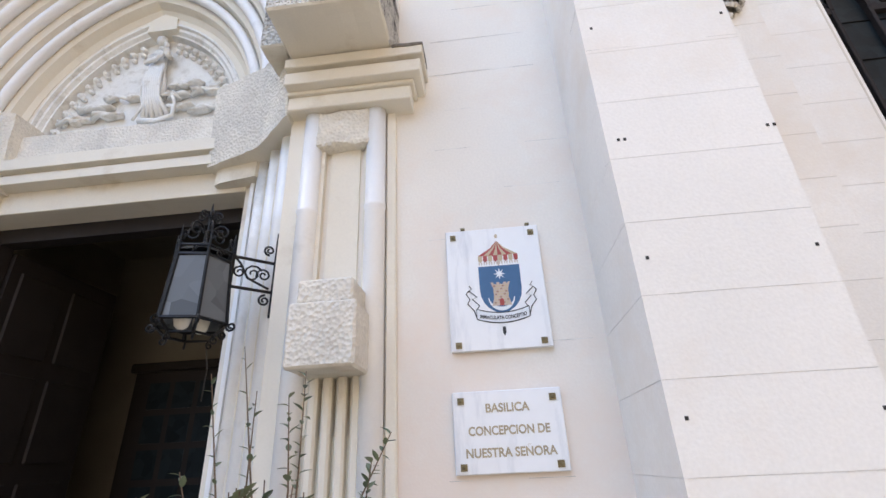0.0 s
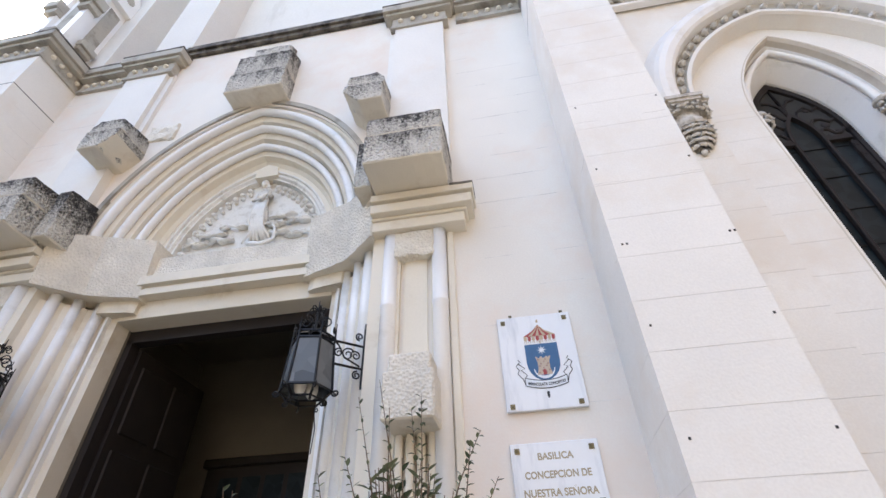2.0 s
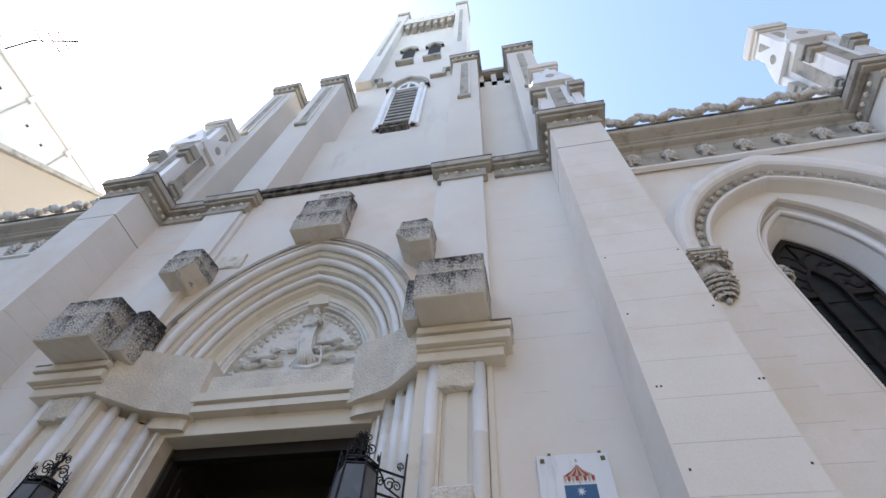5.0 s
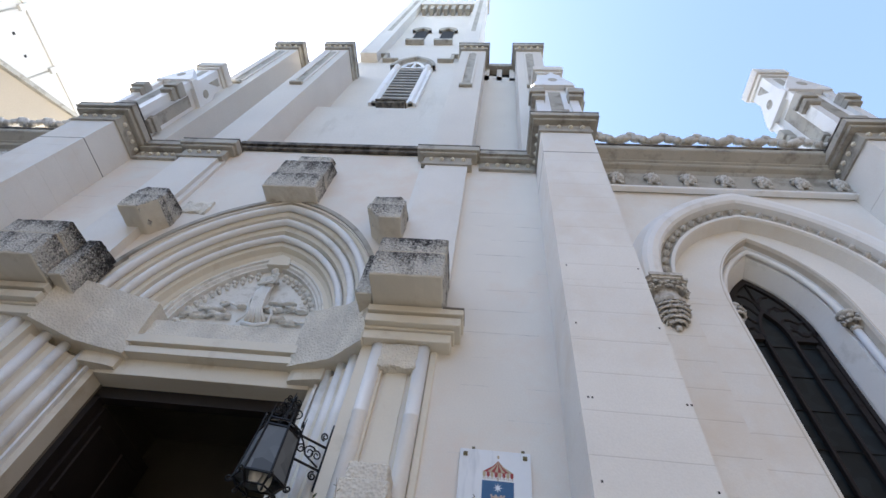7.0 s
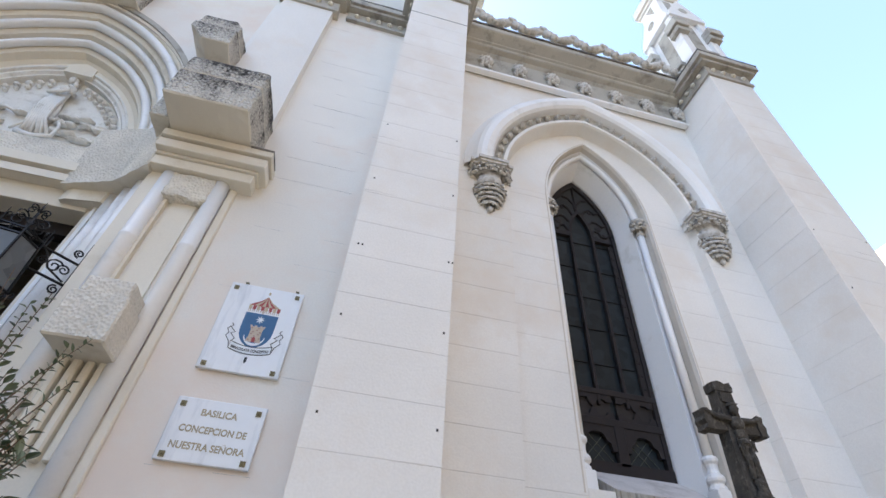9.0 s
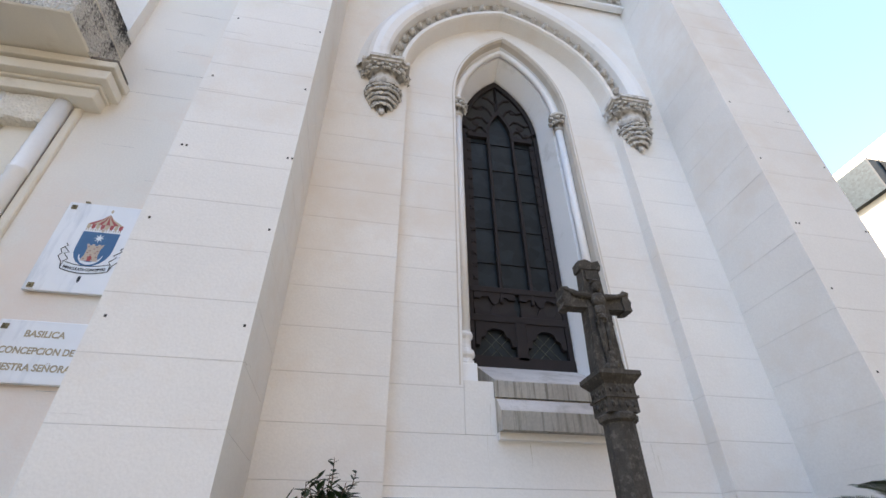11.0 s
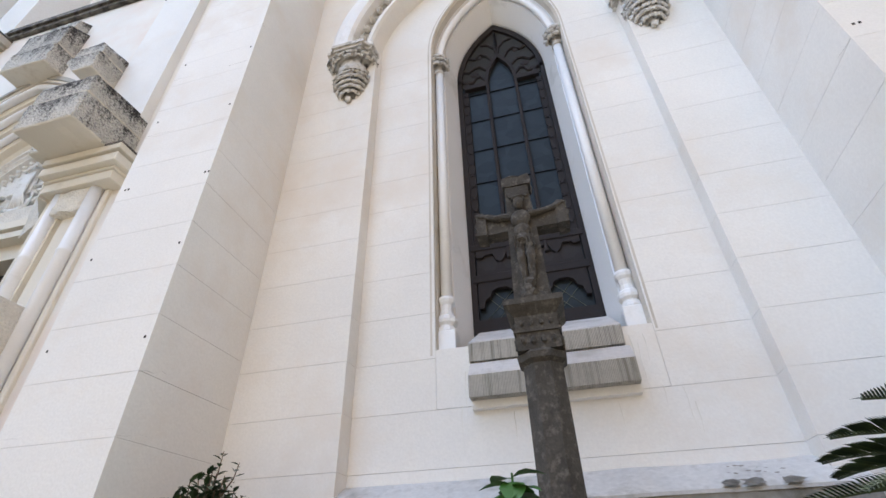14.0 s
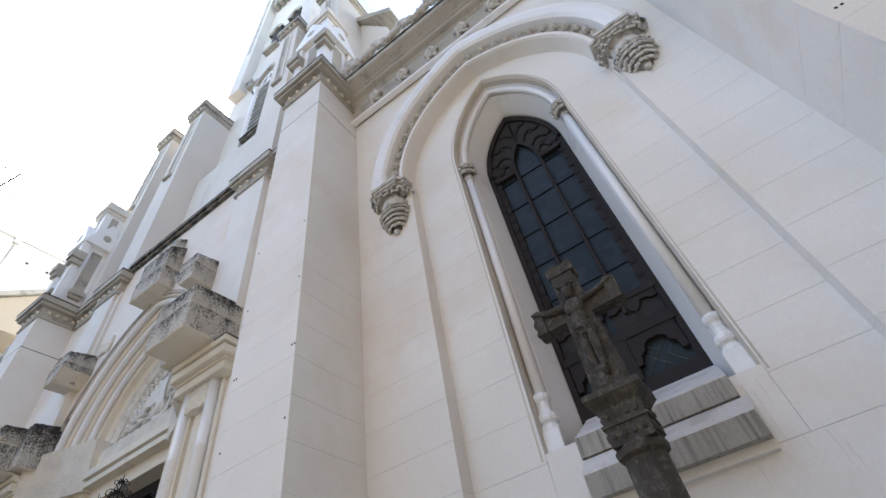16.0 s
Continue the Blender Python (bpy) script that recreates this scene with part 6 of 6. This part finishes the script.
rb = thing("office_building", "sunlit beige office block with dark blue glazing", "building", 28, 14, 0)
part("wall", boxes((0, 14, 0, 16, 0, 17.6)), M_NEIGH, rb)
part("glazed_storey", boxes((-0.3, 14, -0.3, 16, 17.6, 19.7)), M_GLASS, rb)
part("stair_tower", boxes((3.6, 18, -2.0, 12, 0, 23.0)), M_NEIGH, rb)
part("slit_window", boxes((0.9, 1.5, -0.02, 0.1, 6.0, 16.0)), M_GLASS, rb)
for k in range(5):
    part("glazing_bar", boxes((-0.34 + 0.8 * k, -0.26 + 0.8 * k, -0.36, -0.28, 17.6, 19.7)), M_IRON, rb)
# unseen block opposite the church, added as warm fill for its front
op = thing("bounce_block", "unseen pale block added across the forecourt to bounce light", "building", 0, -26, 0)
part("wall", boxes((-40, 40, -8, 0, 0, 12.5)), M_BOUNCE, op)
part("cornice", boxes((-40, 40, -8, 0.3, 12.5, 12.9)), M_BOUNCE, op)
# unseen block, added to darken the faces that look right
op = thing("side_light_blocker", "unseen dark brown block added beside the forecourt to cut side light", "building", 7.4, -5, 0)
part("wall", boxes((0, 8, -14, 5.4, 0, 23)), M_BLOCKER, op)


# ---- plants ----
def leaf(bm, base, d, up, length, width, fold=0.25, curl=0.2):
    """A folded, pointed leaf blade."""
    d, up = d.normalized(), up
    side = d.cross(up).normalized()
    nrm = side.cross(d).normalized()
    sec = ((0.0, 0.05), (0.25, 0.8), (0.5, 1.0), (0.78, 0.62), (1.0, 0.0))
    mid, lft, rgt = [], [], []
    for k, wv in sec:
        c = base + d * length * k - nrm * (curl * length * k * k)
        mid.append(bm.verts.new(c))
        if 0 < wv:
            lft.append(bm.verts.new(c + side * width * wv * 0.5 + nrm * fold * width * wv * 0.5))
            rgt.append(bm.verts.new(c - side * width * wv * 0.5 + nrm * fold * width * wv * 0.5))
    for s_ in (lft, rgt):
        for i in range(3):
            bm.faces.new((mid[i], mid[i + 1], s_[i + 1], s_[i]))
        bm.faces.new((mid[3], mid[4], s_[3]))


def shoot(stem, leaves, pts, r, n, size, rnd, droop=0.2, start=0.2):
    """A twig with leaves set round it."""
    tube(stem, pts, r, 5, 0.35)
    pts = [Vector(p) for p in pts]
    for i in range(n):
        k = start + (1 - start) * (i + rnd.random() * 0.6) / n
        q = min(int(k * (len(pts) - 1)), len(pts) - 2)
        p = pts[q].lerp(pts[q + 1], min(1, k * (len(pts) - 1) - q))
        ax = (pts[q + 1] - pts[q]).normalized()
        a = i * 2.4 + rnd.random()
        out = ax.orthogonal().normalized()
        out.rotate(Matrix.Rotation(a, 3, ax).to_quaternion())
        d = (out + ax * rnd.uniform(0.2, 0.9)).normalized()
        s_ = size * rnd.uniform(0.65, 1.2)
        leaf(leaves, p, d, Vector((0, 0, 1)) if abs(d.z) < 0.9 else Vector((0, 1, 0)), s_, s_ * rnd.uniform(0.42, 0.56), 0.3, rnd.uniform(-0.1, 0.35))


def shrub(name, label, x, y, spread, base_z, top, n, size, mat, seed, tall=()):
    rnd = random.Random(seed)
    t = thing(name, label, "shrub", x, y, 0)
    st, lv = bmesh.new(), bmesh.new()
    tube(st, [(0, 0, 0), (0.02, 0.01, base_z * 0.6), (0, 0, base_z)], 0.025, 7, 0.6)
    for i in range(n):
        a = rnd.random() * 2 * math.pi
        r = math.sqrt(rnd.random())
        ex, ey = spread[0] * r * math.cos(a), spread[1] * r * math.sin(a)
        ez = top - (0.30 * r * r + rnd.random() ** 1.5 * 0.55) * (top - base_z)
        z0 = base_z + rnd.random() * 0.5 * max(0.05, ez - base_z - 0.1)
        p0 = (ex * 0.25, ey * 0.25, z0)
        p1 = (ex * 0.65 + rnd.uniform(-0.03, 0.03), ey * 0.65, z0 + (ez - z0) * 0.55)
        shoot(st, lv, [p0, p1, (ex, ey, ez)], 0.006, 16, size, rnd)
    for (sx, sy, sz, ex, ey, ez, k) in tall:
        mx, my, mz = (sx + ex) / 2 + rnd.uniform(-0.02, 0.02), (sy + ey) / 2, (sz + ez) / 2
        shoot(st, lv, [(sx, sy, sz), (mx, my, mz), (ex, ey, ez)], 0.0045, k, size * 0.62, rnd, start=0.05)
    part("stem", st, M_BARK, t)
    lo = part("foliage", lv, mat, t)
    return t


portal_shrub = shrub("shrub", "grey-green leafy shrub with long bare shoots before the portal", -0.43, 2.15, (0.45, 0.16), 1.3, 2.60, 330, 0.066, M_LEAF, 4,
      tall=((-0.11, 0, 2.3, -0.27, 0.04, 2.90, 16), (-0.06, 0, 2.3, -0.10, 0.05, 2.84, 12), (0.0, 0, 2.3, -0.16, 0.04, 2.98, 12), (0.08, 0, 2.3, 0.07, 0.05, 2.89, 28), (0.05, 0, 2.3, 0.02, 0.04, 2.82, 24),
            (0.19, 0, 2.3, 0.37, 0.05, 2.70, 28), (0.22, 0, 2.2, 0.32, 0.0, 2.63, 26), (0.28, -0.02, 2.2, 0.44, -0.02, 2.49, 16), (-0.15, 0, 2.3, -0.30, 0, 2.62, 18), (-0.30, 0, 2.2, -0.43, 0, 2.56, 16), (-0.74, 0, 1.8, -0.90, -0.02, 2.53, 16), (-0.74, 0, 1.8, -0.84, -0.03, 2.51, 14)))
portal_shrub.scale = (0.85, 0.85, 0.94)
shrub("bush", "dark green leafy bush at the foot of the buttress", 1.95, 2.78, (0.22, 0.2), 1.3, 1.92, 210, 0.062, M_LEAF2, 7, tall=((0.02, 0, 1.8, 0.03, 0.02, 1.99, 12), (0.08, 0, 1.8, 0.14, 0.0, 1.93, 10)))
rnd = random.Random(2)
t = thing("seedling", "bright green young plant with broad leaves", "plant", 3.375, 2.10, -0.03)
st, lv = bmesh.new(), bmesh.new()
tube(st, [(0, 0, 0), (0.01, 0, 0.9), (0, 0, 1.73)], 0.008, 6, 0.4)
for k in range(16):
    a = k * 2.4
    d = Vector((math.cos(a), math.sin(a), rnd.uniform(-0.55, 0.35)))
    leaf(lv, Vector((0, 0, 1.72 - 0.005 * k)), d, Vector((0, 0, 1)), 0.082, 0.066, 0.2, 0.3)
part("stem", st, M_LEAF3, t)
part("foliage", lv, M_LEAF3, t)


def cycad(x, y, z):
    """A sago palm: arching fronds with narrow leaflets on both sides."""
    t = thing("sago_palm", "dark green sago palm with arching feathery fronds", "palm", x, y, 0)
    part("trunk", lathe(bmesh.new(), [(0.16, 0), (0.17, z * 0.5), (0.13, z)], 0, 0, 12), M_BARK, t)
    rnd = random.Random(9)
    for i in range(84):
        a = i * 2.39996
        lift = 0.05 + 1.0 * ((i * 11) % 84) / 84
        L = rnd.uniform(0.95, 1.15)
        bm = bmesh.new()
        spine = []
        for k in range(13):
            q = k / 12
            r = L * (q * math.cos(lift) * 1.0 + 0.12 * q * q)
            h = L * (math.sin(lift) * q - 0.55 * q * q * (0.6 + 0.4 * math.cos(lift)))
            spine.append(Vector((r * math.cos(a), r * math.sin(a), z + h)))
        tube(bm, spine, 0.007, 5, 0.4)
        n = 76
        for k in range(n):
            q = 0.12 + 0.88 * k / n
            j = min(int(q * 12), 11)
            p = spine[j].lerp(spine[j + 1], q * 12 - j)
            ax = (spine[j + 1] - spine[j]).normalized()
            up = Vector((0, 0, 1))
            side = ax.cross(up).normalized()
            nv = side.cross(ax).normalized()
            ln = 0.135 * math.sin(math.pi * min(1, 0.15 + 0.85 * q)) ** 0.6 + 0.02
            for s_ in (1, -1):
                d = (side * s_ + ax * 0.75 + nv * 0.45).normalized()
                tip = p + d * ln - up * ln * 0.12
                wv = ax * 0.0036
                v = [bm.verts.new(c) for c in (p - wv, p + wv, p + d * ln * 0.6 + wv, tip, p + d * ln * 0.6 - wv)]
                bm.faces.new(v)
        part("frond", bm, M_CYCAD, t)
    return t


cycad(4.90, 2.3, 1.41)
